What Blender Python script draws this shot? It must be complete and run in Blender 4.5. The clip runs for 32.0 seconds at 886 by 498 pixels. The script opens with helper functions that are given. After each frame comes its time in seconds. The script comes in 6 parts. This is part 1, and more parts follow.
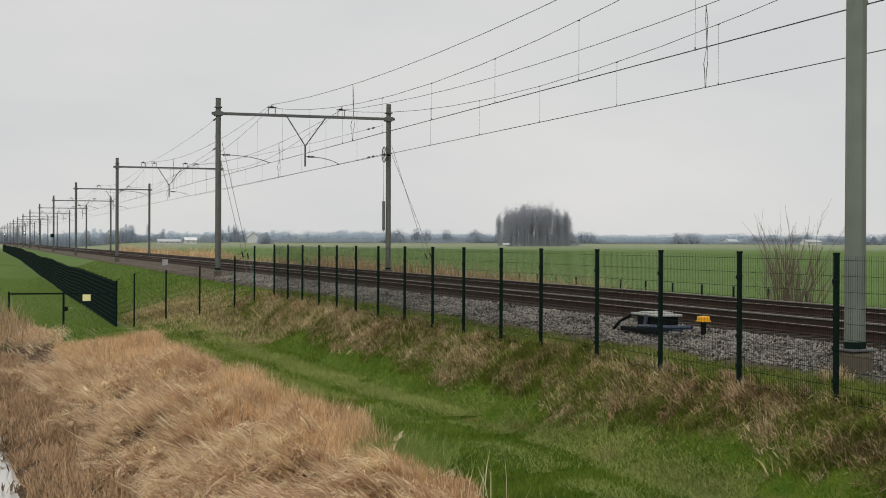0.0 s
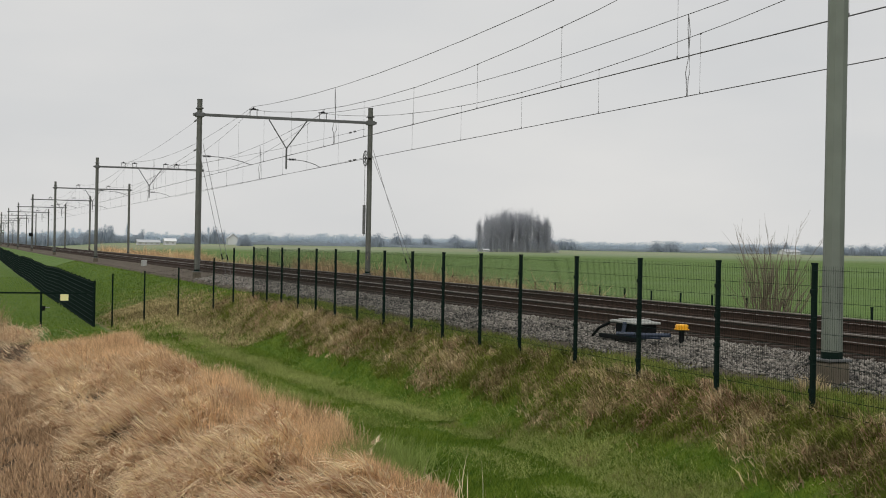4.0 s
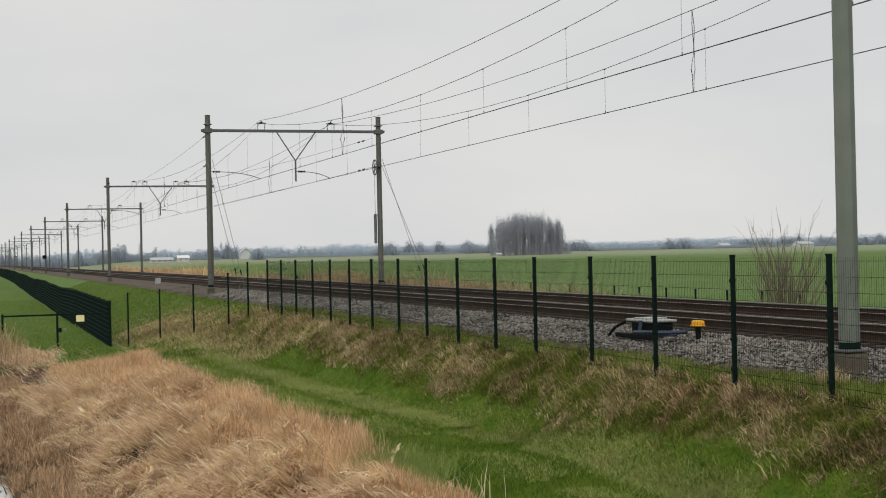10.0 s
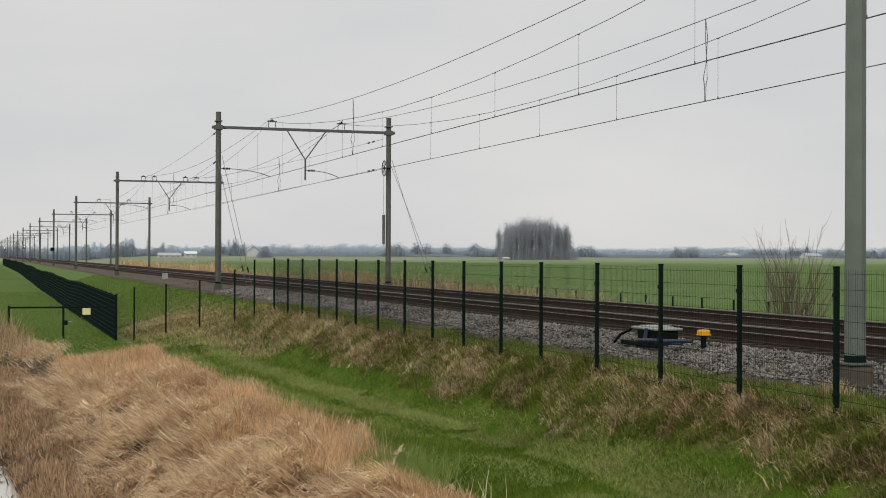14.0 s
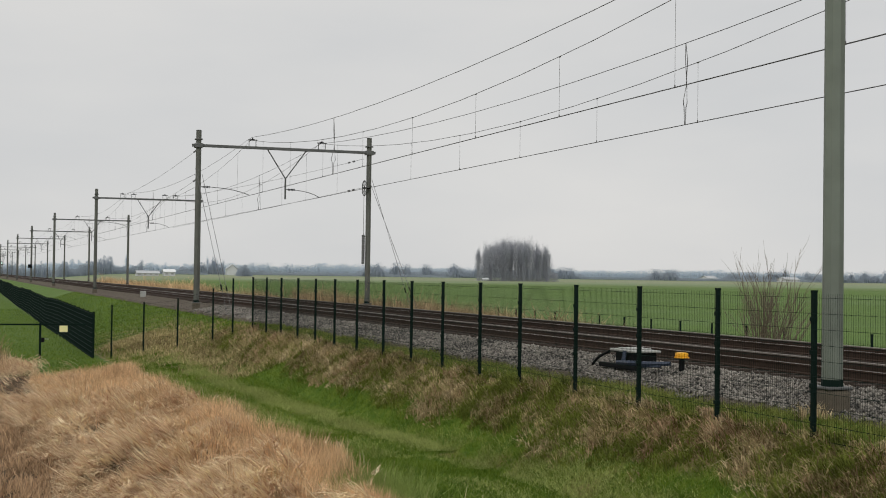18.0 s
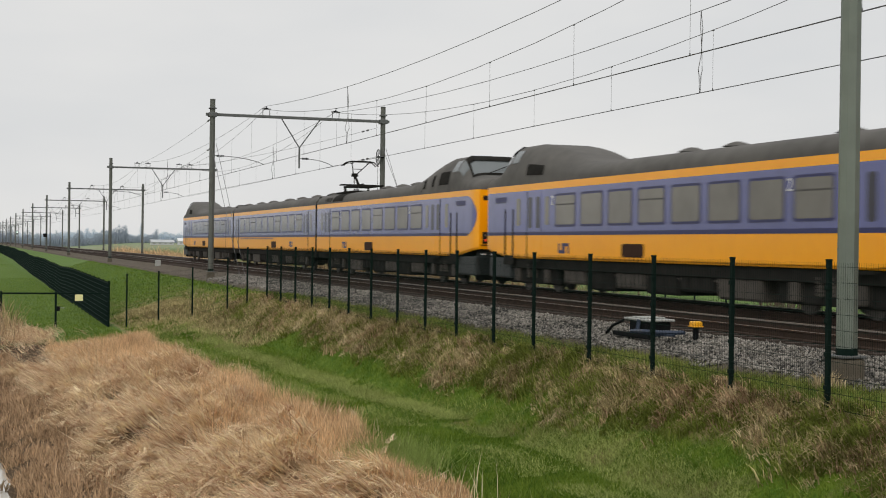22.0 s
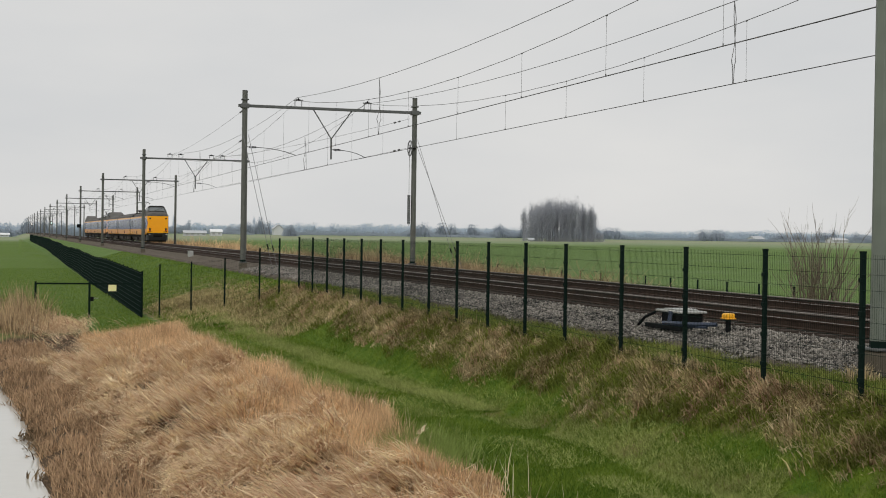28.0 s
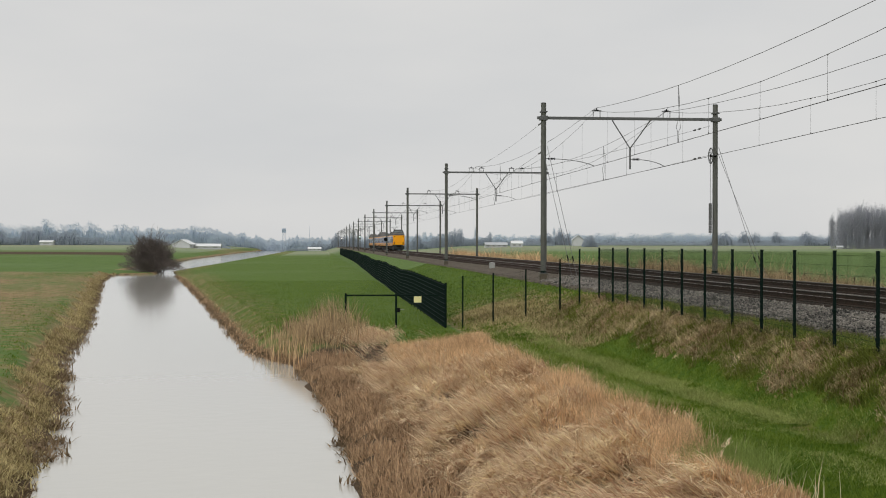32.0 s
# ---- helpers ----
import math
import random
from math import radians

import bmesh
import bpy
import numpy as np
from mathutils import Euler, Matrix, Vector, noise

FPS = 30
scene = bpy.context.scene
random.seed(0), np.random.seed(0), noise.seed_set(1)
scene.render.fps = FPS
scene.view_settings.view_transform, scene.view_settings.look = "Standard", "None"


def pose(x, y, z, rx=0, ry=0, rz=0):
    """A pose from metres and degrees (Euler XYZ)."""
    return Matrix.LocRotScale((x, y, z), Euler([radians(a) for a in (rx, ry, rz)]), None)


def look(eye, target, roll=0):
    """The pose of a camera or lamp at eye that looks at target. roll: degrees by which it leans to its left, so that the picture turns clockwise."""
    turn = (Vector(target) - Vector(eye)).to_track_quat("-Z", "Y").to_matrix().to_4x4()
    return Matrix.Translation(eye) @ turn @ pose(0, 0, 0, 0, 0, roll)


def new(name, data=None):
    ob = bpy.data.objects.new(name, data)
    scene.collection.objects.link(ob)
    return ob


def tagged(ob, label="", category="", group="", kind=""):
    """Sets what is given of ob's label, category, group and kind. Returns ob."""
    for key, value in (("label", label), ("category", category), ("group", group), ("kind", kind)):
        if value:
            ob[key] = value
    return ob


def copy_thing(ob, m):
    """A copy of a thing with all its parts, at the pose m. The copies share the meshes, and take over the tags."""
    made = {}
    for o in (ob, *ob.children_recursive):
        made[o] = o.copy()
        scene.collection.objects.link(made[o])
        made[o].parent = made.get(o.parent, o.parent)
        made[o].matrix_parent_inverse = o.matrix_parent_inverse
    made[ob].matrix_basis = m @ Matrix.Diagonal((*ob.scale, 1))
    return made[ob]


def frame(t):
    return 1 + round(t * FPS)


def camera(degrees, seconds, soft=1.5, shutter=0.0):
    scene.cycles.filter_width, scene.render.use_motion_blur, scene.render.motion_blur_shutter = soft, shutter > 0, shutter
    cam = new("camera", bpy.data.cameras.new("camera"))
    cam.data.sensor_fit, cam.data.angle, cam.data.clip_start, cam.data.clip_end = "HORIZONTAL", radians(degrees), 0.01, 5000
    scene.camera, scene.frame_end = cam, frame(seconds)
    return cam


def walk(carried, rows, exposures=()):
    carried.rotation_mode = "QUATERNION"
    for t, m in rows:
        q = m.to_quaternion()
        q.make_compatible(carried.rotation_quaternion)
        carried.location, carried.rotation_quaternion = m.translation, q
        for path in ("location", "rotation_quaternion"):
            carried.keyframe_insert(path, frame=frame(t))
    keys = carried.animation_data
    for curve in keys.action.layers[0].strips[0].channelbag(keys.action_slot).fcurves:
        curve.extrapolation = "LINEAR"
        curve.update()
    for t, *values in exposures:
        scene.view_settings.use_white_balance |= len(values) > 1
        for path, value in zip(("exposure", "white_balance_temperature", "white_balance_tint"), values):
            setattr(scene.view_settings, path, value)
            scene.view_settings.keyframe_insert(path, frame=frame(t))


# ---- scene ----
# ---- camera ----
EYE = 1.35
cam = camera(35.49, 32.0, soft=1.0, shutter=0.22)
ROWS = [
    (0.0, 18.559, -0.28, 0.24), (0.5, 18.563, -0.227, 0.466), (1.0, 18.752, -0.314, 0.935), (1.5, 18.732, -0.076, 1.272),
    (2.0, 18.644, -0.065, 1.12), (2.5, 18.667, -0.13, 0.753), (4.5, 19.674, -0.028, 0.964), (5.0, 19.938, 0.159, 0.43),
    (5.5, 20.11, 0.34, 1.808), (6.0, 19.941, 0.101, 2.185), (6.5, 19.046, 0.091, 0.574), (7.0, 18.819, 0.101, 0.247),
    (7.5, 18.523, 0.394, 0.232), (8.0, 18.204, 0.65, 0.35), (8.5, 17.805, 0.717, 0.252), (9.0, 17.353, 0.93, 0.366),
    (9.5, 17.811, 0.804, -0.015), (10.0, 18.863, 0.179, -1.255), (10.5, 19.229, -0.173, -2.479), (11.0, 18.628, -1.286, -1.94),
    (11.5, 18.873, -0.755, -0.877), (12.0, 18.783, -0.029, -0.488), (12.5, 18.46, 0.259, -0.364), (13.0, 18.359, 0.408, -0.072),
    (13.5, 18.457, 0.393, 0.117), (14.0, 18.556, 0.287, 0.236), (14.5, 18.594, 0.558, 0.279), (16.5, 19.171, 1.479, 0.67),
    (17.0, 19.242, 1.319, 0.809), (17.5, 19.349, 1.208, 0.838), (18.0, 19.398, 1.144, 0.769), (18.5, 19.612, 1.042, 0.791),
    (19.0, 19.987, 0.928, 0.65), (19.5, 20.247, 0.675, 0.118), (20.0, 20.279, 0.44, -0.096), (20.5, 20.237, 0.186, 0.079),
    (21.0, 20.177, 0.148, 0.501), (21.5, 19.569, 0.231, 0.618), (22.0, 18.836, -0.149, 0.745), (22.5, 18.368, -0.706, 0.932),
    (23.0, 18.051, -1.146, 0.927), (23.5, 17.584, -1.147, 0.877), (24.0, 17.476, -0.743, 1.0), (24.5, 17.49, -0.319, 1.18),
    (25.0, 17.308, -0.227, 1.089), (25.5, 17.346, -0.256, 0.9), (27.5, 17.418, -0.657, 0.803), (28.0, 17.539, -0.53, 0.846),
    (28.5, 17.639, -0.448, 0.813), (29.0, 17.808, -0.406, 0.821), (29.5, 17.517, -0.34, 0.834), (30.0, 14.274, -0.326, 0.598),
    (30.2, 11.949, -0.334, 0.626), (30.5, 8.909, -0.417, 0.791), (31.0, 5.975, -0.341, 0.399), (31.5, 4.977, -0.349, 0.177),
    (32.0, 5.173, -0.194, 0.091),
]


def eye_pose(yaw, pitch, roll):
    return pose(0, 0, EYE, 0, 0, -yaw) @ pose(0, 0, 0, 90 + pitch) @ pose(0, 0, 0, 0, 0, roll)


EXPOSURES = [
    (0.0, 0.0), (8.0, 0.0), (11.0, 0.05), (13.0, 0.0), (17.0, -0.05), (19.0, -0.03), (20.0, 0.08), (21.0, 0.10), (22.0, 0.12), (23.0, 0.17),
    (24.0, 0.05), (25.5, 0.03), (28.0, 0.0), (30.0, -0.02), (31.0, -0.05), (32.0, -0.03),
]
walk(cam, [(t, eye_pose(a, b, c)) for t, a, b, c in ROWS], EXPOSURES)

# ---- world and sun: an overcast late-winter day ----
world = bpy.data.worlds.new("overcast_sky")
scene.world = world
world.use_nodes = True
wn, wl = world.node_tree.nodes, world.node_tree.links
sky = wn.new("ShaderNodeTexSky")
sky.sky_type, sky.sun_disc = "NISHITA", False
sky.sun_elevation, sky.sun_rotation = radians(38), radians(-145)
grey = wn.new("ShaderNodeHueSaturation")
grey.inputs["Saturation"].default_value = 0.25
wl.new(sky.outputs[0], grey.inputs["Color"])
coord = wn.new("ShaderNodeTexCoord")
stretch = wn.new("ShaderNodeMapping")
stretch.inputs["Scale"].default_value = (1.0, 1.0, 3.2)
wl.new(coord.outputs["Generated"], stretch.inputs["Vector"])
clouds = wn.new("ShaderNodeTexNoise")
clouds.inputs["Scale"].default_value, clouds.inputs["Detail"].default_value = 2.6, 5
wl.new(stretch.outputs[0], clouds.inputs["Vector"])
ramp = wn.new("ShaderNodeValToRGB")
ramp.color_ramp.elements[0].position, ramp.color_ramp.elements[0].color = 0.3, (0.591, 0.60, 0.608, 1)
ramp.color_ramp.elements[1].position, ramp.color_ramp.elements[1].color = 0.72, (0.704, 0.695, 0.679, 1)
wl.new(clouds.outputs["Fac"], ramp.inputs["Fac"])
veil = wn.new("ShaderNodeMix")
veil.data_type = "RGBA"
veil.inputs["Factor"].default_value = 0.994
wl.new(grey.outputs[0], veil.inputs["A"])
wl.new(ramp.outputs[0], veil.inputs["B"])
wl.new(veil.outputs["Result"], wn["Background"].inputs["Color"])
wn["Background"].inputs["Strength"].default_value = 1.0

sun = new("sun", bpy.data.lights.new("sun", "SUN"))
sun.data.energy, sun.data.angle, sun.data.color = 1.4, radians(50), (1.0, 0.96, 0.9)
sun.matrix_world = look((0, 0, 50), (16, 22, 18))
scene.view_settings.exposure = 0.0


# ---- materials ----
def material(name, colour, rough=0.8, metal=0.0, vary=0.25, scale=8.0, bump=0.0, bump_scale=60.0, tint=None, island=0.0, thin=0.0):
    """A principled surface whose colour varies at two scales, with fine relief."""
    m = bpy.data.materials.new(name)
    m.use_nodes = True
    n, l = m.node_tree.nodes, m.node_tree.links
    p = n["Principled BSDF"]
    p.inputs["Roughness"].default_value, p.inputs["Metallic"].default_value = rough, metal
    tc = n.new("ShaderNodeTexCoord")
    big, fine = n.new("ShaderNodeTexNoise"), n.new("ShaderNodeTexNoise")
    big.inputs["Scale"].default_value, big.inputs["Detail"].default_value = scale * 0.13, 4
    fine.inputs["Scale"].default_value, fine.inputs["Detail"].default_value = scale, 6
    for t in (big, fine):
        l.new(tc.outputs["Object"], t.inputs["Vector"])
    mixed = n.new("ShaderNodeMath")
    mixed.operation = "ADD"
    l.new(big.outputs["Fac"], mixed.inputs[0])
    l.new(fine.outputs["Fac"], mixed.inputs[1])
    last = mixed.outputs[0]
    if island:
        geo, both = n.new("ShaderNodeNewGeometry"), n.new("ShaderNodeMath")
        both.operation = "MULTIPLY_ADD"
        both.inputs[1].default_value = island
        shift = n.new("ShaderNodeMath")
        shift.operation = "SUBTRACT"
        shift.inputs[1].default_value = island / 2
        l.new(geo.outputs["Random Per Island"], both.inputs[0])
        l.new(mixed.outputs[0], both.inputs[2])
        l.new(both.outputs[0], shift.inputs[0])
        last = shift.outputs[0]
    r = n.new("ShaderNodeMapRange")
    r.inputs["From Min"].default_value, r.inputs["From Max"].default_value = 0.55, 1.45
    l.new(last, r.inputs["Value"])
    mix = n.new("ShaderNodeMix")
    mix.data_type = "RGBA"
    other = tint or colour
    mix.inputs["A"].default_value = tuple(c * (1 - vary) for c in colour) + (1,)
    mix.inputs["B"].default_value = tuple(min(1, c * (1 + vary)) for c in other) + (1,)
    l.new(r.outputs[0], mix.inputs["Factor"])
    l.new(mix.outputs["Result"], p.inputs["Base Color"])
    if thin:
        t, j = n.new("ShaderNodeBsdfTranslucent"), n.new("ShaderNodeMixShader")
        l.new(mix.outputs["Result"], t.inputs["Color"])
        j.inputs["Fac"].default_value = thin
        l.new(p.outputs[0], j.inputs[1])
        l.new(t.outputs[0], j.inputs[2])
        l.new(j.outputs[0], n["Material Output"].inputs["Surface"])
        p.inputs["Specular IOR Level"].default_value = 0.05
    if bump:
        b, tex = n.new("ShaderNodeBump"), n.new("ShaderNodeTexNoise")
        tex.inputs["Scale"].default_value, tex.inputs["Detail"].default_value = bump_scale, 6
        l.new(tc.outputs["Object"], tex.inputs["Vector"])
        b.inputs["Strength"].default_value, b.inputs["Distance"].default_value = bump, 0.05
        l.new(tex.outputs["Fac"], b.inputs["Height"])
        l.new(b.outputs[0], p.inputs["Normal"])
    return m


def ground_material():
    """Grass, straw and mud, with haze and reed-gap shade painted in, mixed by the ground's own cover attributes."""
    m = bpy.data.materials.new("turf")
    m.use_nodes = True
    n, l = m.node_tree.nodes, m.node_tree.links
    p = n["Principled BSDF"]
    p.inputs["Roughness"].default_value = 0.95
    p.inputs["Specular IOR Level"].default_value = 0.15
    tc = n.new("ShaderNodeTexCoord")

    def noise_of(scale, detail=5):
        t = n.new("ShaderNodeTexNoise")
        t.inputs["Scale"].default_value, t.inputs["Detail"].default_value = scale, detail
        l.new(tc.outputs["Object"], t.inputs["Vector"])
        return t.outputs["Fac"]

    def blend(fac, a, b):
        x = n.new("ShaderNodeMix")
        x.data_type = "RGBA"
        l.new(fac, x.inputs["Factor"])
        for key, v in (("A", a), ("B", b)):
            if isinstance(v, tuple):
                x.inputs[key].default_value = v + (1,)
            else:
                l.new(v, x.inputs[key])
        return x.outputs["Result"]

    def ranged(v, lo, hi):
        r = n.new("ShaderNodeMapRange")
        r.inputs["From Min"].default_value, r.inputs["From Max"].default_value = lo, hi
        l.new(v, r.inputs["Value"])
        return r.outputs[0]

    def worn(name, v, k):
        a, x = n.new("ShaderNodeAttribute"), n.new("ShaderNodeMath")
        a.attribute_name = name
        x.operation = "MULTIPLY_ADD"
        x.inputs[1].default_value = k
        x.use_clamp = True
        s = n.new("ShaderNodeMath")
        s.operation = "SUBTRACT"
        s.inputs[1].default_value = 0.5
        l.new(v, s.inputs[0])
        l.new(s.outputs[0], x.inputs[0])
        l.new(a.outputs["Fac"], x.inputs[2])
        return x.outputs[0]

    # Greens are paled and blued for the haze over far fields.
    green = blend(ranged(noise_of(0.35), 0.35, 0.65), (0.072, 0.138, 0.033), (0.106, 0.186, 0.047))
    green = blend(ranged(noise_of(5.0), 0.4, 0.75), green, (0.135, 0.18, 0.050))
    lawn = blend(ranged(noise_of(3.0), 0.35, 0.65), (0.052, 0.108, 0.008), (0.115, 0.165, 0.018))
    mown = n.new("ShaderNodeAttribute")
    mown.attribute_name = "lawn"
    green = blend(mown.outputs["Fac"], green, lawn)
    straw = blend(ranged(noise_of(2.5), 0.35, 0.7), (0.20, 0.135, 0.07), (0.36, 0.27, 0.15))
    mud_and_shade = blend(noise_of(6.0), (0.048, 0.032, 0.019), (0.12, 0.082, 0.050))
    c = blend(ranged(worn("dry", noise_of(1.3), 1.6), 0.25, 0.75), green, straw)
    # Far fields: distance haze blended in as a pale grey-green.
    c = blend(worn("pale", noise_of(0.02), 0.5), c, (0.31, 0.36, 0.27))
    c = blend(ranged(worn("mud_and_shade", noise_of(3.0), 1.0), 0.3, 0.8), c, mud_and_shade)
    l.new(c, p.inputs["Base Color"])
    b = n.new("ShaderNodeBump")
    b.inputs["Strength"].default_value, b.inputs["Distance"].default_value = 0.8, 0.08
    l.new(noise_of(14.0, 8), b.inputs["Height"])
    l.new(b.outputs[0], p.inputs["Normal"])
    return m


def water_material():
    m = bpy.data.materials.new("still_water")
    m.use_nodes = True
    n, l = m.node_tree.nodes, m.node_tree.links
    p = n["Principled BSDF"]
    # Base colour is raised to carry brightness of the mirrored sky.
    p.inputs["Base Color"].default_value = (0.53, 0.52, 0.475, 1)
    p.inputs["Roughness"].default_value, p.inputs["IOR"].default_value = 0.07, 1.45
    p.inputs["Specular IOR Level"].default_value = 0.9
    tc, t, b = n.new("ShaderNodeTexCoord"), n.new("ShaderNodeTexNoise"), n.new("ShaderNodeBump")
    t.inputs["Scale"].default_value, t.inputs["Detail"].default_value = 1.8, 3
    b.inputs["Strength"].default_value, b.inputs["Distance"].default_value = 0.14, 0.02
    l.new(tc.outputs["Object"], t.inputs["Vector"])
    l.new(t.outputs["Fac"], b.inputs["Height"])
    l.new(b.outputs[0], p.inputs["Normal"])
    return m


def glow(name, colour, strength):
    m = bpy.data.materials.new(name)
    m.use_nodes = True
    p = m.node_tree.nodes["Principled BSDF"]
    p.inputs["Base Color"].default_value = colour + (1,)
    p.inputs["Emission Color"].default_value, p.inputs["Emission Strength"].default_value = colour + (1,), strength
    return m


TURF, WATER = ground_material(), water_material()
STEEL = material("mast_paint", (0.155, 0.18, 0.15), 0.6, 0.1, 0.18, 3.0, 0.1, 40)
# Darker tone for the portals past the nearest one.
STEEL_DARK = material("darker_mast_paint", (0.105, 0.11, 0.098), 0.7, 0.1, 0.25, 3.0, 0.1, 40)
GALV = material("galvanised_steel", (0.115, 0.12, 0.12), 0.6, 0.2, 0.15, 6.0)
WIRE = material("copper_wire", (0.12, 0.12, 0.12), 0.5, 0.5, 0.2, 4.0)
BLACK = material("black_fittings", (0.009, 0.009, 0.010), 0.8, 0.0, 0.3, 10.0)
FENCE = material("dark_green_coating", (0.004, 0.013, 0.010), 0.85, 0.0, 0.2, 5.0)
FENCE.node_tree.nodes["Principled BSDF"].inputs["Specular IOR Level"].default_value = 0.12
RUST = material("rusty_rail", (0.050, 0.033, 0.025), 0.75, 0.2, 0.35, 9.0, 0.2, 80)
RAILTOP = material("polished_rail", (0.26, 0.225, 0.195), 0.42, 0.6, 0.15, 6.0)
SLEEPER = material("sleeper_timber", (0.055, 0.043, 0.036), 0.9, 0.0, 0.3, 7.0, 0.3, 30)
BLACK.node_tree.nodes["Principled BSDF"].inputs["Specular IOR Level"].default_value = 0.06
STONE = material("ballast_stone", (0.155, 0.143, 0.125), 0.9, 0.0, 0.9, 3.0, 0.0, 60, island=0.9)
BED = material("ballast_bed", (0.10, 0.084, 0.066), 0.95, 0.0, 0.6, 14.0, 0.3, 25)
for m in (RUST, SLEEPER, BED):
    m.node_tree.nodes["Principled BSDF"].inputs["Specular IOR Level"].default_value = 0.12
FOOTING = material("weathered_footing", (0.115, 0.098, 0.072), 0.95, 0.0, 0.35, 4.0, 0.3, 40)
CONCRETE = material("concrete", (0.36, 0.34, 0.30), 0.9, 0.0, 0.2, 5.0, 0.2, 50)


# ---- helpers of this scene ----
def part(name, bm, mat, parent=None, label="", smooth=False):
    """Link a bmesh as one mesh object, under a thing or a part."""
    me = bpy.data.meshes.new(name)
    bm.to_mesh(me)
    bm.free()
    return mesh_part(name, me, mat, parent, label, smooth)


def mesh_part(name, me, mat, parent=None, label="", smooth=False):
    for m in mat if isinstance(mat, (list, tuple)) else (mat,):
        if len(me.materials) < 12:
            me.materials.append(m)
    if smooth:
        me.polygons.foreach_set("use_smooth", [True] * len(me.polygons))
    ob = new(name, me)
    ob.parent = parent
    if label:
        tagged(ob, label)
    return ob


def share(name, src, parent, m):
    """Another object on the same mesh, for alike pieces."""
    ob = new(name, src.data)
    ob.parent = parent
    ob.matrix_basis = m
    return ob


def from_arrays(name, verts, faces, mat, parent=None, label="", smooth=False):
    me = bpy.data.meshes.new(name)
    me.from_pydata([tuple(v) for v in verts], [], [tuple(f) for f in faces])
    me.update()
    return mesh_part(name, me, mat, parent, label, smooth)


def big_mesh(name, verts, faces, mat, parent=None, label=""):
    """A mesh of many faces of one size, from arrays."""
    verts, faces = np.asarray(verts, np.float32), np.asarray(faces, np.int32)
    me = bpy.data.meshes.new(name)
    me.vertices.add(len(verts))
    me.vertices.foreach_set("co", verts.ravel())
    k = faces.shape[1]
    me.loops.add(faces.size)
    me.loops.foreach_set("vertex_index", faces.ravel())
    me.polygons.add(len(faces))
    me.polygons.foreach_set("loop_start", np.arange(0, faces.size, k, dtype=np.int32))
    me.polygons.foreach_set("loop_total", np.full(len(faces), k, np.int32))
    me.update(calc_edges=True)
    return mesh_part(name, me, mat, parent, label)


def box(bm, x0, y0, z0, x1, y1, z1, bevel=0.0, mi=0):
    r = bmesh.ops.create_cube(bm, size=1, matrix=Matrix.Translation(((x0 + x1) / 2, (y0 + y1) / 2, (z0 + z1) / 2)) @ Matrix.Diagonal((abs(x1 - x0), abs(y1 - y0), abs(z1 - z0), 1)))
    if bevel:
        edges = list({e for v in r["verts"] for e in v.link_edges})
        out = bmesh.ops.bevel(bm, geom=edges, offset=bevel, segments=2, affect="EDGES", profile=0.5)
        for f in out["faces"]:
            f.material_index = mi
    if mi:
        for v in r["verts"]:
            if v.is_valid:
                for f in v.link_faces:
                    f.material_index = mi
    return r


def rod(bm, a, b, r0, r1=None, seg=8, cap=True):
    """A tapered rod from a to b."""
    a, b = Vector(a), Vector(b)
    d = b - a
    m = Matrix.Translation((a + b) / 2) @ d.to_track_quat("Z", "Y").to_matrix().to_4x4()
    bmesh.ops.create_cone(bm, cap_ends=cap, segments=seg, radius1=r0, radius2=r0 if r1 is None else r1, depth=d.length, matrix=m)


def strand(bm, points, r, seg=4):
    """A wire along points."""
    rings = []
    pts = [Vector(p) for p in points]
    for i, p in enumerate(pts):
        d = (pts[min(i + 1, len(pts) - 1)] - pts[max(i - 1, 0)]).normalized()
        q = d.to_track_quat("Z", "Y")
        rings.append([bm.verts.new(p + q @ Vector((r * math.cos(2 * math.pi * j / seg), r * math.sin(2 * math.pi * j / seg), 0))) for j in range(seg)])
    for u, v in zip(rings, rings[1:]):
        for j in range(seg):
            bm.faces.new((u[j], u[(j + 1) % seg], v[(j + 1) % seg], v[j]))


def empty(name, m, label="", category="", group="", kind=""):
    ob = new(name)
    ob.matrix_basis = m
    return tagged(ob, label, category, group, kind)


# ---- the lie of the land ----
TRACKS = (15.0, 18.87)
RIGHT_EDGE = ((-4000, 1.3), (0, 1.3), (26, 0.9), (35.6, 0.55), (43.6, 0.0), (53.7, -0.9), (60.8, -3.0), (79.5, -5.2), (142, -12.7), (214, -21.7), (240, -24.8), (256, -24.9), (374, -23.6), (600, -22), (850, -21), (1337, -26), (1500, -28), (4000, -50))
LEFT_EDGE = ((-4000, -5.0), (0, -5.0), (26, -5.5), (37, -6.9), (57, -10.3), (80, -13.1), (173, -26.5), (212, -31), (219, -25.0), (236, -26.0), (242, -34), (310, -34), (431, -38.5), (790, -41), (1337, -36), (1500, -36), (4000, -75))
WATER_Z = -3.4
RAIL = -0.12


def along(table, y):
    ys, xs = zip(*table)
    return np.interp(y, ys, xs)


def ramp01(v, a, b):
    t = np.clip((v - a) / (b - a), 0, 1)
    return t * t * (3 - 2 * t)


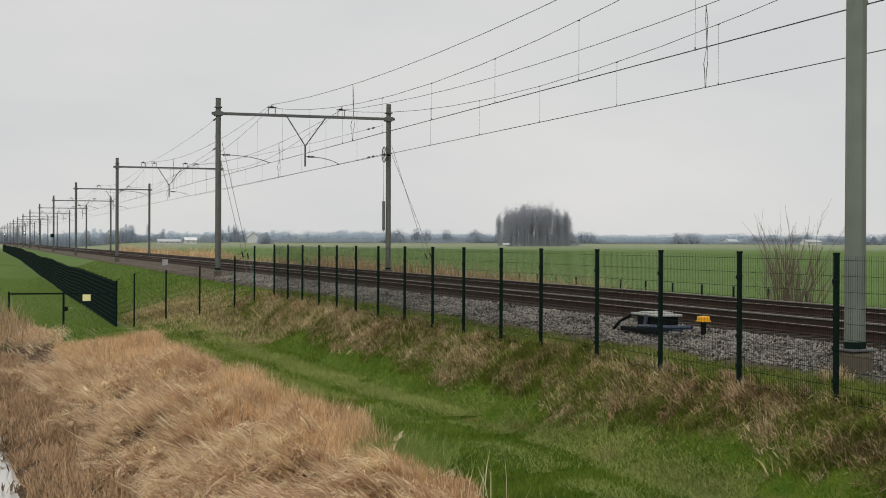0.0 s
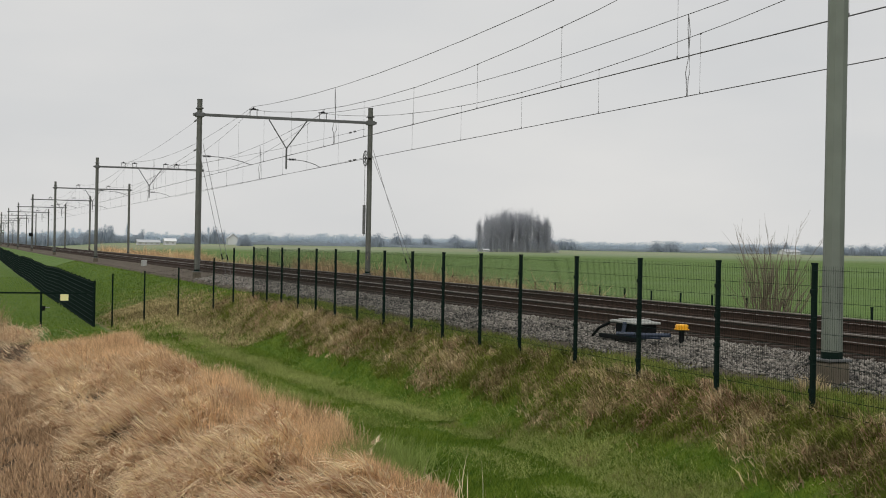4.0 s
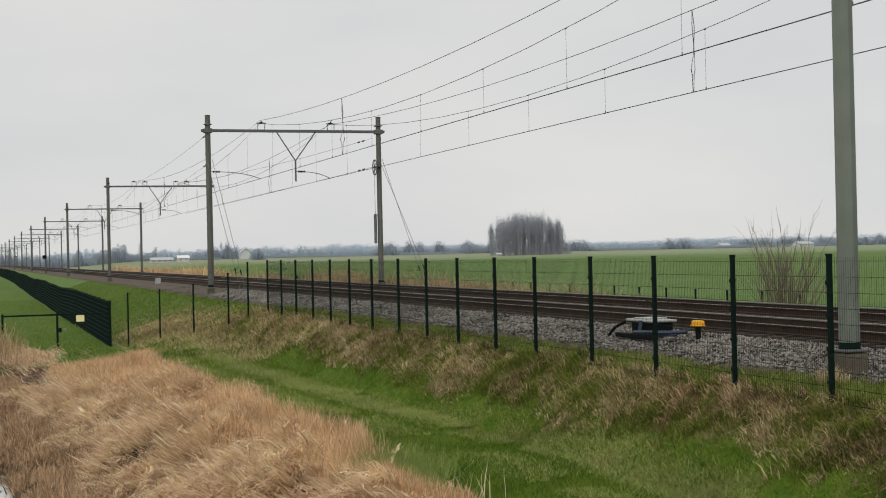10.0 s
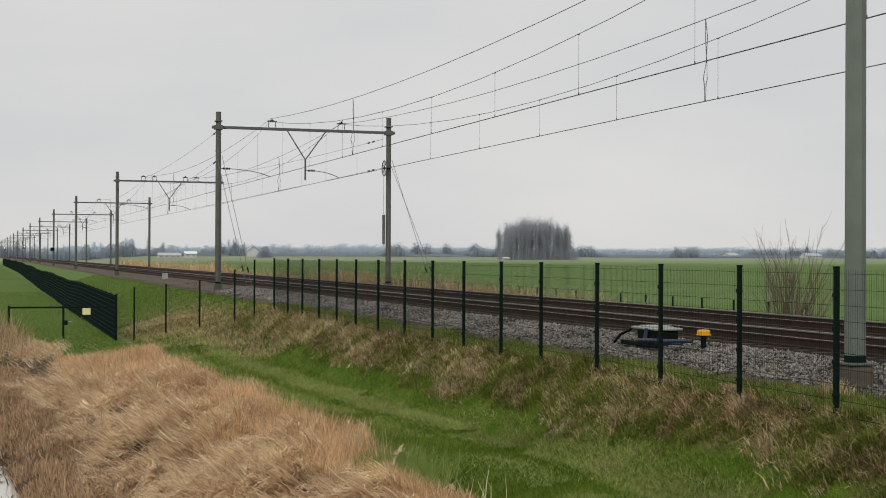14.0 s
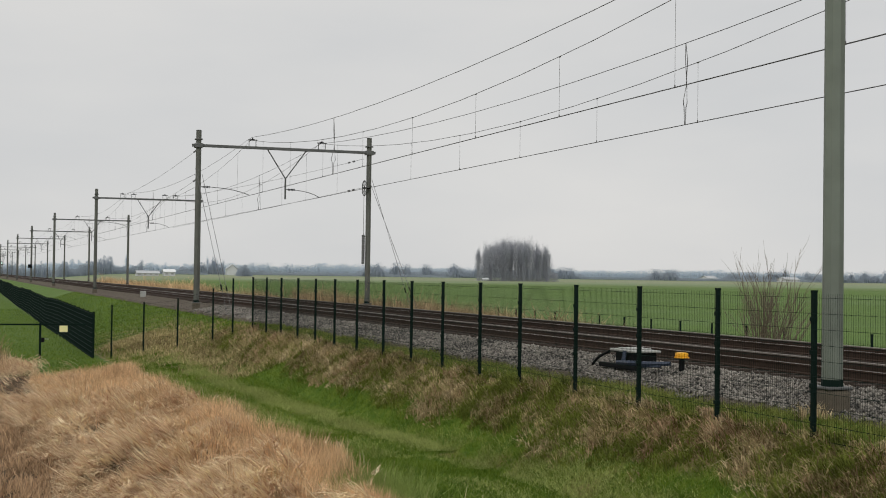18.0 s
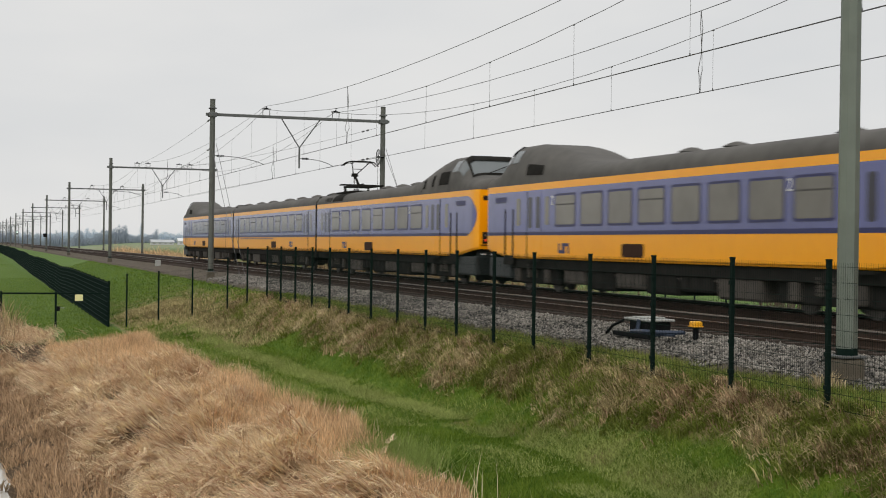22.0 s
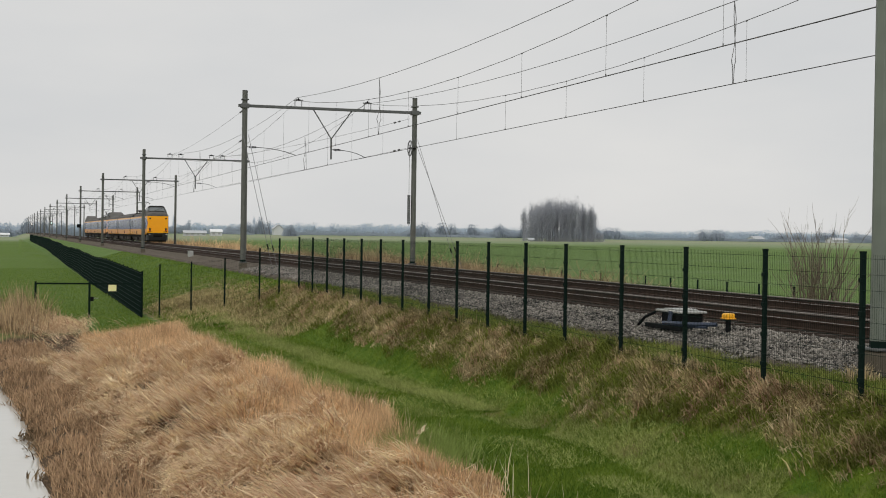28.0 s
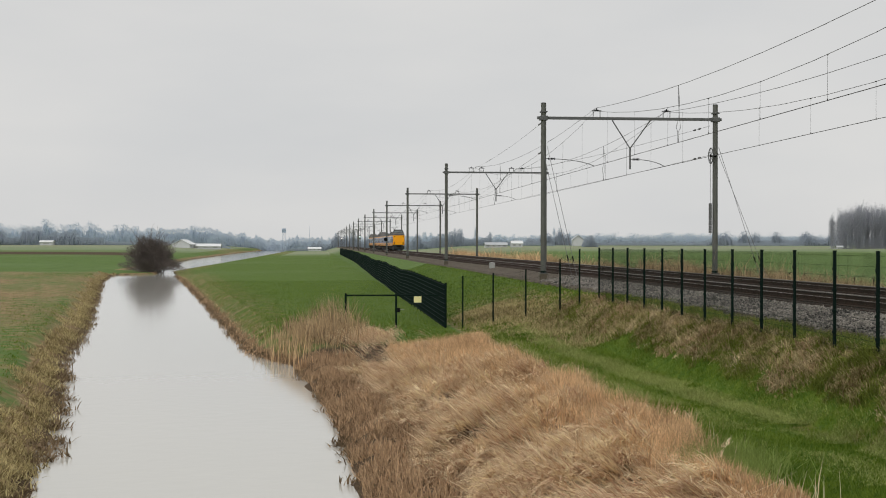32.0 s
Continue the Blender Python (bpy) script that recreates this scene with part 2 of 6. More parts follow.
def land(x, y):
    """Height of the ground."""
    x, y = np.asarray(x, float), np.asarray(y, float)
    far = ramp01(y, 48, 63)
    near = np.interp(x, (1.2, 7.0, 9.3, 11.0, 11.8, 12.3, 13.2, 21.0, 22.0, 25.5, 27), (-3.0, -2.2, -2.1, -0.86, -0.66, -0.64, -0.64, -0.68, -0.8, -2.4, -2.6))
    away = np.interp(x, (1.2, 6.3, 11.4, 12.6, 13.2, 21.0, 22.0, 25.5, 27), (-2.4, -2.4, -0.80, -0.66, -0.66, -0.66, -0.8, -2.4, -2.6))
    z = near * (1 - far) + away * far
    fine = 1 - 0.9 * ramp01(y, 58, 72)
    wob = 0.16 * np.sin(y * 0.53) * np.sin(y * 0.21 + 2) + fine * 0.14 * np.sin(y * 1.37 + 1) * np.sin(x + y * 0.31) + fine * 0.10 * np.sin(y * 2.9 + 2 * x) * np.sin(y * 0.83)
    dr, dl = x - along(RIGHT_EDGE, y) + wob * 0.6, along(LEFT_EDGE, y) - x + wob
    flat = ramp01(y, 150, 220)
    bank_r = WATER_Z + np.where(dr < 0.5, dr * (0.7 - 0.5 * flat), 0.35 - 0.25 * flat + (dr - 0.5) * (0.20 + 0.45 * far - 0.635 * flat))
    bank_r = bank_r + np.clip(dr - 5 - 22 * flat, 0, 10)
    z = np.minimum(z, bank_r)
    z = np.where(dr < 0, WATER_Z - 0.8 * np.clip(-dr, 0, 1), z)
    left = np.minimum(-2.6 - 0.55 * ramp01(y, 200, 212) * (1 - ramp01(y, 245, 300)), WATER_Z + dl * 0.5)
    z = np.where(dl > 0, left, z)
    z = np.where((dl <= 0) & (dr < 0), WATER_Z - 0.8 * np.clip(np.minimum(-dr, -dl), 0, 1), z)
    rise = 3.3 * ramp01(np.hypot(x, y), 250, 900) * ramp01(np.abs(x - 10), 35, 90) * ((dl > 3) | (x > 0) | ((y > 700) & (dr > 3)))
    z = z + rise
    lump = 0.05 * np.sin(x * 1.7 + y * 0.6) * np.sin(y * 0.45 - x * 0.3)
    return z + np.where((x > 13) & (x < 21.5), 0, lump * (1 - ramp01(y, 46, 60)))


def worn_track(y):
    """The middle of the worn strip on the mown path."""
    return np.interp(y, (16, 19, 21, 33, 45, 52), (9.4, 9.5, 9.55, 8.6, 8.1, 8.2))


def build_ground():
    xs = np.unique(np.concatenate([-np.geomspace(50, 4000, 26), np.arange(-50, -14, 0.6), np.arange(-14, 28, 0.24), np.geomspace(28, 4000, 34)]))
    ys = np.unique(np.concatenate([-np.geomspace(8, 4000, 14), np.arange(-8, 8, 2.0), np.arange(8, 66, 0.45), np.arange(66, 150, 0.8), np.arange(150, 250, 1.5), np.geomspace(250, 4500, 50)]))
    gx, gy = np.meshgrid(xs, ys)
    gz = land(gx, gy)
    nx = len(xs)
    i = (np.arange(len(ys) - 1)[:, None] * nx + np.arange(nx - 1)[None]).ravel()
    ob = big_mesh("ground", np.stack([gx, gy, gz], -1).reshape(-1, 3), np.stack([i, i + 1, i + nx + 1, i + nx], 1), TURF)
    dr, dl = gx - along(RIGHT_EDGE, gy), along(LEFT_EDGE, gy) - gx
    far = ramp01(gy, 48, 60)
    dry = 0.8 * (1 - far) * ramp01(gx, 10.0, 10.5) * (1 - ramp01(gx, 10.9, 11.4))
    dry = np.maximum(dry, 0.95 * (1 - far) * (1 - ramp01(gx, 5.9, 6.5)) * (dr > 0))
    dry = np.maximum(dry, 0.9 * (dr > 0) * (1 - ramp01(dr, 0.2, 0.6)))
    dry = np.maximum(dry, 0.42 * (gy > 55) * (gy < 300) * (dr > 0) * (1 - ramp01(dr, 1.0, 7.0)))
    dry = np.maximum(dry, 0.95 * (dl > -0.2) * (1 - ramp01(dl, 0.7, 1.5)))
    dry = np.maximum(dry, 0.9 * (gx < -6) * (dl > 0) * ramp01(gy, 80, 115) * (1 - ramp01(gy, 150, 200)) * (0.6 + 0.4 * np.sin(gy * 0.11 + gx * 0.15) * np.sin(gx * 0.21)))
    dry = np.maximum(dry, 0.55 * (gx > 6) * (gx < 11) * ramp01(gy, 50, 58) * (1 - ramp01(gy, 62, 90)))
    dry = np.maximum(dry, 0.4 * np.exp(-((gx - worn_track(gy)) / 0.4) ** 2) * (gy < 55))
    dry = np.maximum(dry, 0.8 * ramp01(gx, 22, 24) * (1 - ramp01(gx, 27, 29.5)))
    # Dry tone growing with distance lightens the far fields for haze.
    dry = np.maximum(dry, 0.5 * ramp01(np.hypot(gx, gy), 400, 620) * (0.75 + 0.25 * np.sin(gy * 0.02 + gx * 0.004)))
    dry = np.maximum(dry, (0.48 + 0.16 * np.sin(gx * 0.5 + gy * 0.13) * np.sin(gy * 0.09)) * (dl > 1) * (gy > 0) * (1 - ramp01(gy, 190, 230)))
    mud_and_shade = np.maximum(np.maximum(0, 1 - np.abs(dr) / 0.7), np.maximum(0, 1 - np.abs(dl) / 0.6))
    mud_and_shade = np.maximum(mud_and_shade, (dr > 0) * (gx < 3.1) * ramp01(gy, 45, 47) * (1 - ramp01(gy, 54, 56)))
    mud_and_shade = np.maximum(mud_and_shade, 0.9 * (dr > 0) * np.exp(-((gx - 1.3) / 1.7) ** 2 - ((gy - 57.5) / 3.2) ** 2))
    mud_and_shade = np.maximum(mud_and_shade, 0.9 * (dr < 0) * (dl < 0))
    # Dark tone under the reed mat paints in the shade between stems.
    mud_and_shade = np.maximum(mud_and_shade, 0.8 * (1 - far) * (1 - ramp01(gx, 5.3, 6.1)) * (dr > 0))
    mud_and_shade = np.maximum(mud_and_shade, 1.1 * (gx < -58) * ramp01(gy, 415, 440) * (1 - ramp01(gy, 480, 500)))
    # Weight of the painted haze, by distance from the camera.
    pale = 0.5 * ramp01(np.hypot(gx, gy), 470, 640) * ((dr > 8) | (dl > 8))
    lawn = ramp01(gx, 5.5, 6.5) * (1 - ramp01(gx, 12.6, 13.0)) * (1 - ramp01(gy, 60, 120)) * (gy > 0)
    lawn = np.maximum(lawn, 0.55 * (dr > 0.5) * (1 - ramp01(gx, 5.5, 6.5)) * ramp01(gy, 50, 60) * (1 - ramp01(gy, 500, 700)))
    for key, v in (("dry", dry), ("mud_and_shade", mud_and_shade), ("pale", pale), ("lawn", lawn)):
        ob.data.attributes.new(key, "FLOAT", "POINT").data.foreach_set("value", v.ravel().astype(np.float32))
    ob.data.polygons.foreach_set("use_smooth", [True] * len(ob.data.polygons))
    tagged(ob, "flat winter pasture with grassy embankment and ditch banks", "ground", kind="structure")


def build_water():
    bm = bmesh.new()
    vs = [bm.verts.new(p) for p in ((-90, -30, WATER_Z), (3, -30, WATER_Z), (3, 1500, WATER_Z), (-90, 1500, WATER_Z))]
    bm.faces.new(vs)
    tagged(part("water", bm, WATER), "still ditch water, the overcast sky's brightness partly in its grey colour", "water", kind="structure")


build_ground()
build_water()


# ---- railway ----
def rail_profile(bm, x, y0, y1, gauge):
    """A flat-bottomed rail, polished on its running surface and on the gauge side of its head."""
    out = [(-0.07, -0.17), (-0.07, -0.155), (-0.012, -0.135), (-0.012, -0.04), (-0.036, -0.028), (-0.036, -0.003), (-0.03, 0), (0.03, 0), (0.036, -0.003), (0.036, -0.028), (0.012, -0.04), (0.012, -0.135), (0.07, -0.155), (0.07, -0.17)]
    a = [bm.verts.new((x + u, y0, v)) for u, v in out]
    b = [bm.verts.new((x + u, y1, v)) for u, v in out]
    for i in range(len(out)):
        j = (i + 1) % len(out)
        f = bm.faces.new((a[i], a[j], b[j], b[i]))
        f.material_index = 1 if i in ((4, 5, 6) if gauge < 0 else (6, 7, 8)) else 0
    bm.faces.new(a[::-1])
    bm.faces.new(b)


def build_tracks():
    for side, x in zip(("near", "far"), TRACKS):
        track = empty("railway_track", pose(x, 0, RAIL), f"straight rusty rails on timber sleepers, {side} line of two", "railway track", "double track line", "structure")
        for s in (-0.7535, 0.7535):
            bm = bmesh.new()
            rail_profile(bm, s, -900, 2600, -s)
            part("rail", bm, (RUST, RAILTOP), track)
        bm = bmesh.new()
        box(bm, -1.28, -0.125, -0.33, 1.28, 0.125, -0.172, 0.015)
        first = part("sleeper", bm, SLEEPER, track)
        first.matrix_basis = pose(0, 12, 0)
        for i in range(1, 150):
            share("sleeper", first, track, pose(random.uniform(-0.02, 0.02), 12 + 0.62 * i, 0, 0, 0, random.uniform(-0.5, 0.5)))
        bm = bmesh.new()
        for i in range(420):
            y = 12 + 0.62 * (150 + i)
            box(bm, -1.28, y - 0.125, -0.33, 1.28, y + 0.125, -0.172)
        tagged(part("far_sleepers", bm, SLEEPER, track), kind="stuff")
    xs = (11.7, 12.0, 12.7, 13.45, 16.9, 17.0, 20.5, 21.2, 21.7)
    zs = (-0.68, -0.47, -0.385, -0.235, -0.235, -0.24, -0.235, -0.52, -0.64)
    ys = np.concatenate([[-900], np.arange(8, 90, 2.0), np.geomspace(90, 2600, 20)])
    verts = [(x, y, RAIL + z + random.uniform(-0.02, 0.02)) for y in ys for x, z in zip(xs, zs)]
    k = len(xs)
    faces = [(r * k + c, r * k + c + 1, r * k + c + k + 1, r * k + c + k) for r in range(len(ys) - 1) for c in range(k - 1)]
    tagged(from_arrays("ballast_bed", verts, faces, BED), "grey-brown crushed stone bed under two tracks", "ballast", kind="structure")


def build_ballast():
    """Loose stones on the bed: the shoulder towards the camera, and between the rails."""
    rng = np.random.default_rng(5)
    n1, n2 = 84000, 18000
    x = np.concatenate([11.72 + 1.95 * rng.random(n1) ** 1.15, rng.uniform(13.6, 20.4, n2)])
    y = np.concatenate([12 + 62 * rng.random(n1) ** 1.5, 12 + 50 * rng.random(n2) ** 1.4])
    keep = np.ones(len(x), bool)
    for t in TRACKS:
        for s in (-0.7535, 0.7535):
            keep &= np.abs(x - t - s) > 0.1
    keep &= x > 11.95 + 0.08 * np.sin(y * 1.7) + 0.06 * np.sin(y * 4.1)
    x, y = x[keep], y[keep]
    z = np.interp(x, (11.8, 12.0, 12.7, 13.45, 20.5), (-0.56, -0.46, -0.37, -0.225, -0.225)) + RAIL + rng.uniform(-0.02, 0.02, len(x))
    base = np.array([(1, 0, 0), (-1, 0, 0), (0, 1, 0), (0, -1, 0), (0, 0, 0.8), (0, 0, -0.8)])
    tri = np.array([(0, 2, 4), (2, 1, 4), (1, 3, 4), (3, 0, 4), (2, 0, 5), (1, 2, 5), (3, 1, 5), (0, 3, 5)])
    k = len(x)
    v = base[None] * (0.015 + 0.030 * rng.random((k, 1, 1)) ** 1.8) * rng.uniform(0.6, 1.45, (k, 6, 3))
    a = rng.uniform(0, 6.28, (k, 1))
    c, s = np.cos(a), np.sin(a)
    v = np.stack([v[..., 0] * c - v[..., 1] * s, v[..., 0] * s + v[..., 1] * c, v[..., 2]], -1) + np.stack([x, y, z], -1)[:, None]
    f = tri[None] + 6 * np.arange(k)[:, None, None]
    tagged(big_mesh("ballast_stones", v.reshape(-1, 3), f.reshape(-1, 3), STONE), "loose grey and brown ballast stones", "ballast", kind="stuff")


build_tracks()
build_ballast()

# ---- overhead line ----
PORTAL_Y, SPAN = 74.16, 56.87
MAST_X = (12.17, 21.67)
MAST_TOP, MAST_FOOT, BEAM = 9.0, -0.2, 8.2
WIRE_Z = 5.62


def build_portal(index, y, label):
    """A steel portal: two eight-sided masts, beam, insulator stands, V-hanger and steady arms."""
    p = empty("catenary_portal", pose(0, y, 0), label, "catenary portal", "overhead line portals")
    for x in MAST_X:
        bm = bmesh.new()
        rod(bm, (x, 0, MAST_FOOT + 0.12), (x, 0, MAST_TOP), 0.155, 0.142, 8)
        mast = part("mast", bm, STEEL if index < 1 else STEEL_DARK, p)
        bm = bmesh.new()
        rod(bm, (x, 0, MAST_FOOT + 0.02), (x, 0, MAST_FOOT + 0.12), 0.162, 0.16, 8)
        part("base_sleeve", bm, FENCE, mast, "dark bitumen-painted mast foot")
        bm = bmesh.new()
        box(bm, x - 0.21, -0.21, MAST_FOOT - 0.02, x + 0.21, 0.21, MAST_FOOT + 0.02, 0.012)
        part("foot_plate", bm, GALV, mast, "grey steel foot plate")
        bm = bmesh.new()
        box(bm, x - 0.2, -0.2, -1.1, x + 0.2, 0.2, MAST_FOOT - 0.02, 0.06)
        part("foundation", bm, FOOTING, mast, "brown weathered concrete foundation block")
        bm = bmesh.new()
        box(bm, x - 0.22, -0.19, BEAM - 0.13, x + 0.22, 0.19, BEAM + 0.11, 0.02)
        box(bm, x - 0.19, -0.19, BEAM + 0.30, x + 0.19, 0.19, BEAM + 0.36, 0.01)
        part("beam_clamp", bm, GALV, mast)
        bm = bmesh.new()
        rod(bm, (x, 0, MAST_TOP), (x, 0, MAST_TOP + 0.03), 0.165, 0.12, 8)
        part("cap", bm, GALV, mast)
    bm = bmesh.new()
    box(bm, MAST_X[0] - 0.35, -0.08, BEAM - 0.075, MAST_X[1] + 0.35, 0.08, BEAM + 0.075, 0.012)
    part("beam", bm, GALV, p)
    stands = [t + o for t in TRACKS for o in ((0.08,) if index != 2 else (-0.45, 0.55))]
    for x in stands:
        bm = bmesh.new()
        for u in (-0.19, 0.19):
            rod(bm, (x + u, 0, BEAM + 0.08), (x + u, 0, BEAM + 0.42), 0.022, None, 6)
        rod(bm, (x - 0.26, 0, BEAM + 0.42), (x + 0.26, 0, BEAM + 0.42), 0.03, None, 6)
        stand = part("insulator_stand", bm, GALV, p)
        bm = bmesh.new()
        for i in range(4):
            rod(bm, (x - 0.12 + 0.06 * i, 0, BEAM + 0.43), (x - 0.08 + 0.06 * i, 0, BEAM + 0.43), 0.055, 0.055, 8)
        rod(bm, (x, 0, BEAM + 0.43), (x, 0, BEAM + 0.55), 0.03, None, 6)
        part("insulator", bm, BLACK, stand, "dark ribbed insulator")
    mid = 16.93
    for u in (-1.0, 1.12):
        bm = bmesh.new()
        rod(bm, (mid + u, 0, BEAM - 0.08), (mid, 0, BEAM - 1.62), 0.033, None, 6)
        part("hanger_leg", bm, GALV, p)
    bm = bmesh.new()
    rod(bm, (mid, 0, BEAM - 1.55), (mid, 0, 5.46), 0.05, None, 8)
    part("drop_tube", bm, GALV, p)
    for x0, x1 in ((MAST_X[0] + 0.15, TRACKS[0] - 0.04), (mid + 0.05, TRACKS[1] - 0.02)):
        bm = bmesh.new()
        pts = [(x0 + (x1 - x0) * t, 0, 6.0 - 0.32 * t ** 3 - 0.06 * t) for t in np.linspace(0, 1, 7)]
        strand(bm, pts, 0.02, 6)
        arm = part("steady_arm", bm, GALV, p)
        bm = bmesh.new()
        for i in range(5):
            rod(bm, (x0 + 0.1 + 0.08 * i, 0, 5.99), (x0 + 0.14 + 0.08 * i, 0, 5.99), 0.06, 0.06, 8)
        part("insulator", bm, BLACK, arm, "dark ribbed insulator")
    return p


for i in range(0, 16):
    words = "grey-green octagonal steel portal over both tracks" if i < 2 else "distant grey steel portal spanning the tracks"
    portal = build_portal(i, PORTAL_Y + SPAN * (i - 1), words)


def sag(y, low, top):
    """Height of a hanging wire that is fixed at each portal."""
    u = ((y - PORTAL_Y) / SPAN) % 1.0
    return low + (top - low) * (2 * u - 1) ** 2


def build_wires():
    ys = np.concatenate([np.arange(PORTAL_Y - 2 * SPAN, PORTAL_Y + 3 * SPAN + 1, SPAN / 12), np.arange(PORTAL_Y + 3 * SPAN + SPAN / 6, PORTAL_Y + 14 * SPAN + 1, SPAN / 6)])
    for side, x, feed, ftop in (("near", TRACKS[0], 7.88, 8.76), ("far", TRACKS[1], 7.72, 8.58)):
        line = empty("overhead_line", pose(x, 0, 0), f"thin dark contact wire and hangers above the {side} track", "overhead wire", "overhead lines")
        for u in (-0.02, 0.02):
            bm = bmesh.new()
            strand(bm, [(u, y, WIRE_Z) for y in ys], 0.0075)
            part("contact_wire", bm, WIRE, line)
        bm = bmesh.new()
        strand(bm, [(0.0, y, sag(y, 6.9, 8.6)) for y in ys], 0.010)
        part("messenger_wire", bm, WIRE, line)
        bm = bmesh.new()
        strand(bm, [(0.02, y, sag(y, feed, ftop)) for y in ys], 0.011)
        part("feeder_wire", bm, WIRE, line)
        first = PORTAL_Y - SPAN + (3.7 if side == "near" else 3.2)
        for k in range(-1, 4):
            for j in range(9):
                y = first + SPAN * k + 6.25 * j
                bm = bmesh.new()
                strand(bm, [(0, y, WIRE_Z), (0, y, sag(y, 6.9, 8.6))], 0.0045)
                rod(bm, (0, y, WIRE_Z - 0.015), (0, y, WIRE_Z + 0.06), 0.016, None, 5)
                rod(bm, (0, y - 0.04, sag(y, 6.9, 8.6)), (0, y + 0.04, sag(y, 6.9, 8.6)), 0.022, None, 5)
                part("dropper", bm, WIRE, line)
        for k in range(-1, 3):
            y = (56.8 if side == "near" else 33.7) + SPAN * k
            bm = bmesh.new()
            top = sag(y, feed, ftop)
            strand(bm, [(0.02, y, top), (0.05, y - 0.05, 7.4), (0.04, y, 6.7), (-0.10, y - 0.1, 6.25), (-0.02, y, 6.1), (0, y, WIRE_Z)], 0.012)
            strand(bm, [(0.02, y, top), (0.03, y + 0.04, 7.5), (0.06, y, 6.7), (0.14, y + 0.12, 6.25), (0.04, y, 6.1), (0.02, y, WIRE_Z)], 0.012)
            part("current_connector", bm, WIRE, line, "looped bare jumper cable between feeder and contact wire")


build_wires()


def build_anchors():
    """Tensioning gear on the second portal and the wires that it holds."""
    y = PORTAL_Y
    for x, label in ((MAST_X[0], "pair of thin steel stays anchoring the mast beside the fence"), (MAST_X[1], "pair of thin steel stays anchoring the mast across the tracks")):
        g = empty("guy_wires", pose(x, y, 0), label, "guy wire", "mast stays")
        for top, foot, u in ((6.95, -10.2, -0.18), (6.65, -9.5, 0.18)) if x < 15 else ((6.95, -9.9, -0.14), (6.7, -7.9, 0.14)):
            z = float(land(x, y + foot))
            bm = bmesh.new()
            strand(bm, [(u, -0.15, top), (u, foot, z)], 0.013)
            stay = part("stay", bm, WIRE, g)
            a, b = Vector((u, -0.15, top)), Vector((u, foot, z))
            bm = bmesh.new()
            rod(bm, a.lerp(b, 0.80), a.lerp(b, 0.83), 0.032, None, 6)
            part("turnbuckle", bm, BLACK, stay, "black strain insulator")
    w = empty("tension_wheel", pose(MAST_X[1] - 0.32, y - 0.25, 6.2), "grey spoked tensioning wheel on the mast", "tension wheel")
    bm = bmesh.new()
    ring = [(0, 0.42 * math.cos(a), 0.42 * math.sin(a)) for a in np.linspace(0, 2 * math.pi, 25)]
    strand(bm, ring, 0.03, 6)
    part("rim", bm, GALV, w)
    for a in np.linspace(0, math.pi, 5)[:-1]:
        bm = bmesh.new()
        rod(bm, (0, -0.4 * math.cos(a), -0.4 * math.sin(a)), (0, 0.4 * math.cos(a), 0.4 * math.sin(a)), 0.014, None, 5)
        part("spoke", bm, GALV, w)
    bm = bmesh.new()
    rod(bm, (-0.06, 0, 0), (0.32, 0, 0), 0.06, None, 8)
    part("hub", bm, BLACK, w)
    c = empty("balance_weights", pose(MAST_X[1] - 0.3, y - 0.1, 2.0), "stack of grey concrete balance weights on a rod", "counterweight")
    for i in range(12):
        bm = bmesh.new()
        rod(bm, (0, 0, 0.135 * i), (0, 0, 0.135 * i + 0.128), 0.085, None, 10)
        part("weight", bm, GALV, c)
    bm = bmesh.new()
    rod(bm, (0, 0, -0.1), (0, 0, 4.2), 0.012, None, 5)
    part("rod", bm, WIRE, c)
    for x0, z0, x1, label in ((MAST_X[1] - 0.3, 6.25, TRACKS[1] + 0.35, "spare contact wire led off to the mast across the tracks"), (MAST_X[0] + 0.1, 6.5, TRACKS[0] - 0.35, "spare contact wire led off to the mast beside the fence")):
        for top, z1, name in ((0, WIRE_Z, "led_off_contact_wire"), (1.6, 8.5, "led_off_messenger_wire")):
            bm = bmesh.new()
            pts = [(x0 + (x1 - x0) * t, y + SPAN * t, (z0 + top) + (z1 - z0 - top) * t - 1.0 * (1 if top else 0.15) * t * (1 - t)) for t in np.linspace(0, 1, 13)]
            strand(bm, pts, 0.009)
            for t in (0.03, 0.045):
                a = Vector(pts[0]).lerp(Vector(pts[1]), t * 12)
                rod(bm, a, a + Vector((0, 0.3, 0)), 0.05, None, 6)
            tagged(part(name, bm, WIRE), label if not top else label.replace("contact", "messenger"), "overhead wire", "overhead lines")


build_anchors()


# ---- fences ----
def mesh_panel(width, height, step=0.05, r=0.003, tiers=10):
    """A welded wire panel: upright wires and paired cross wires, along y from 0."""
    bm = bmesh.new()
    n = int(round(width / step))
    for i in range(n + 1):
        rod(bm, (0, 0.0 + width * i / n, 0.03), (0, width * i / n, height + 0.02), r, None, 3, False)
    for j in range(tiers):
        z = 0.08 + (height - 0.12) * j / (tiers - 1)
        for u in (-0.007, 0.007):
            rod(bm, (u, 0, z), (u, width, z), r * 1.5, None, 3, False)
    return bm


def fence_post(bm, h, w=0.064, d=0.06):
    box(bm, -d / 2, -w / 2, -0.4, d / 2, w / 2, h, 0.004)
    box(bm, -d / 2 - 0.004, -w / 2 - 0.004, h - 0.02, d / 2 + 0.004, w / 2 + 0.004, h + 0.012)


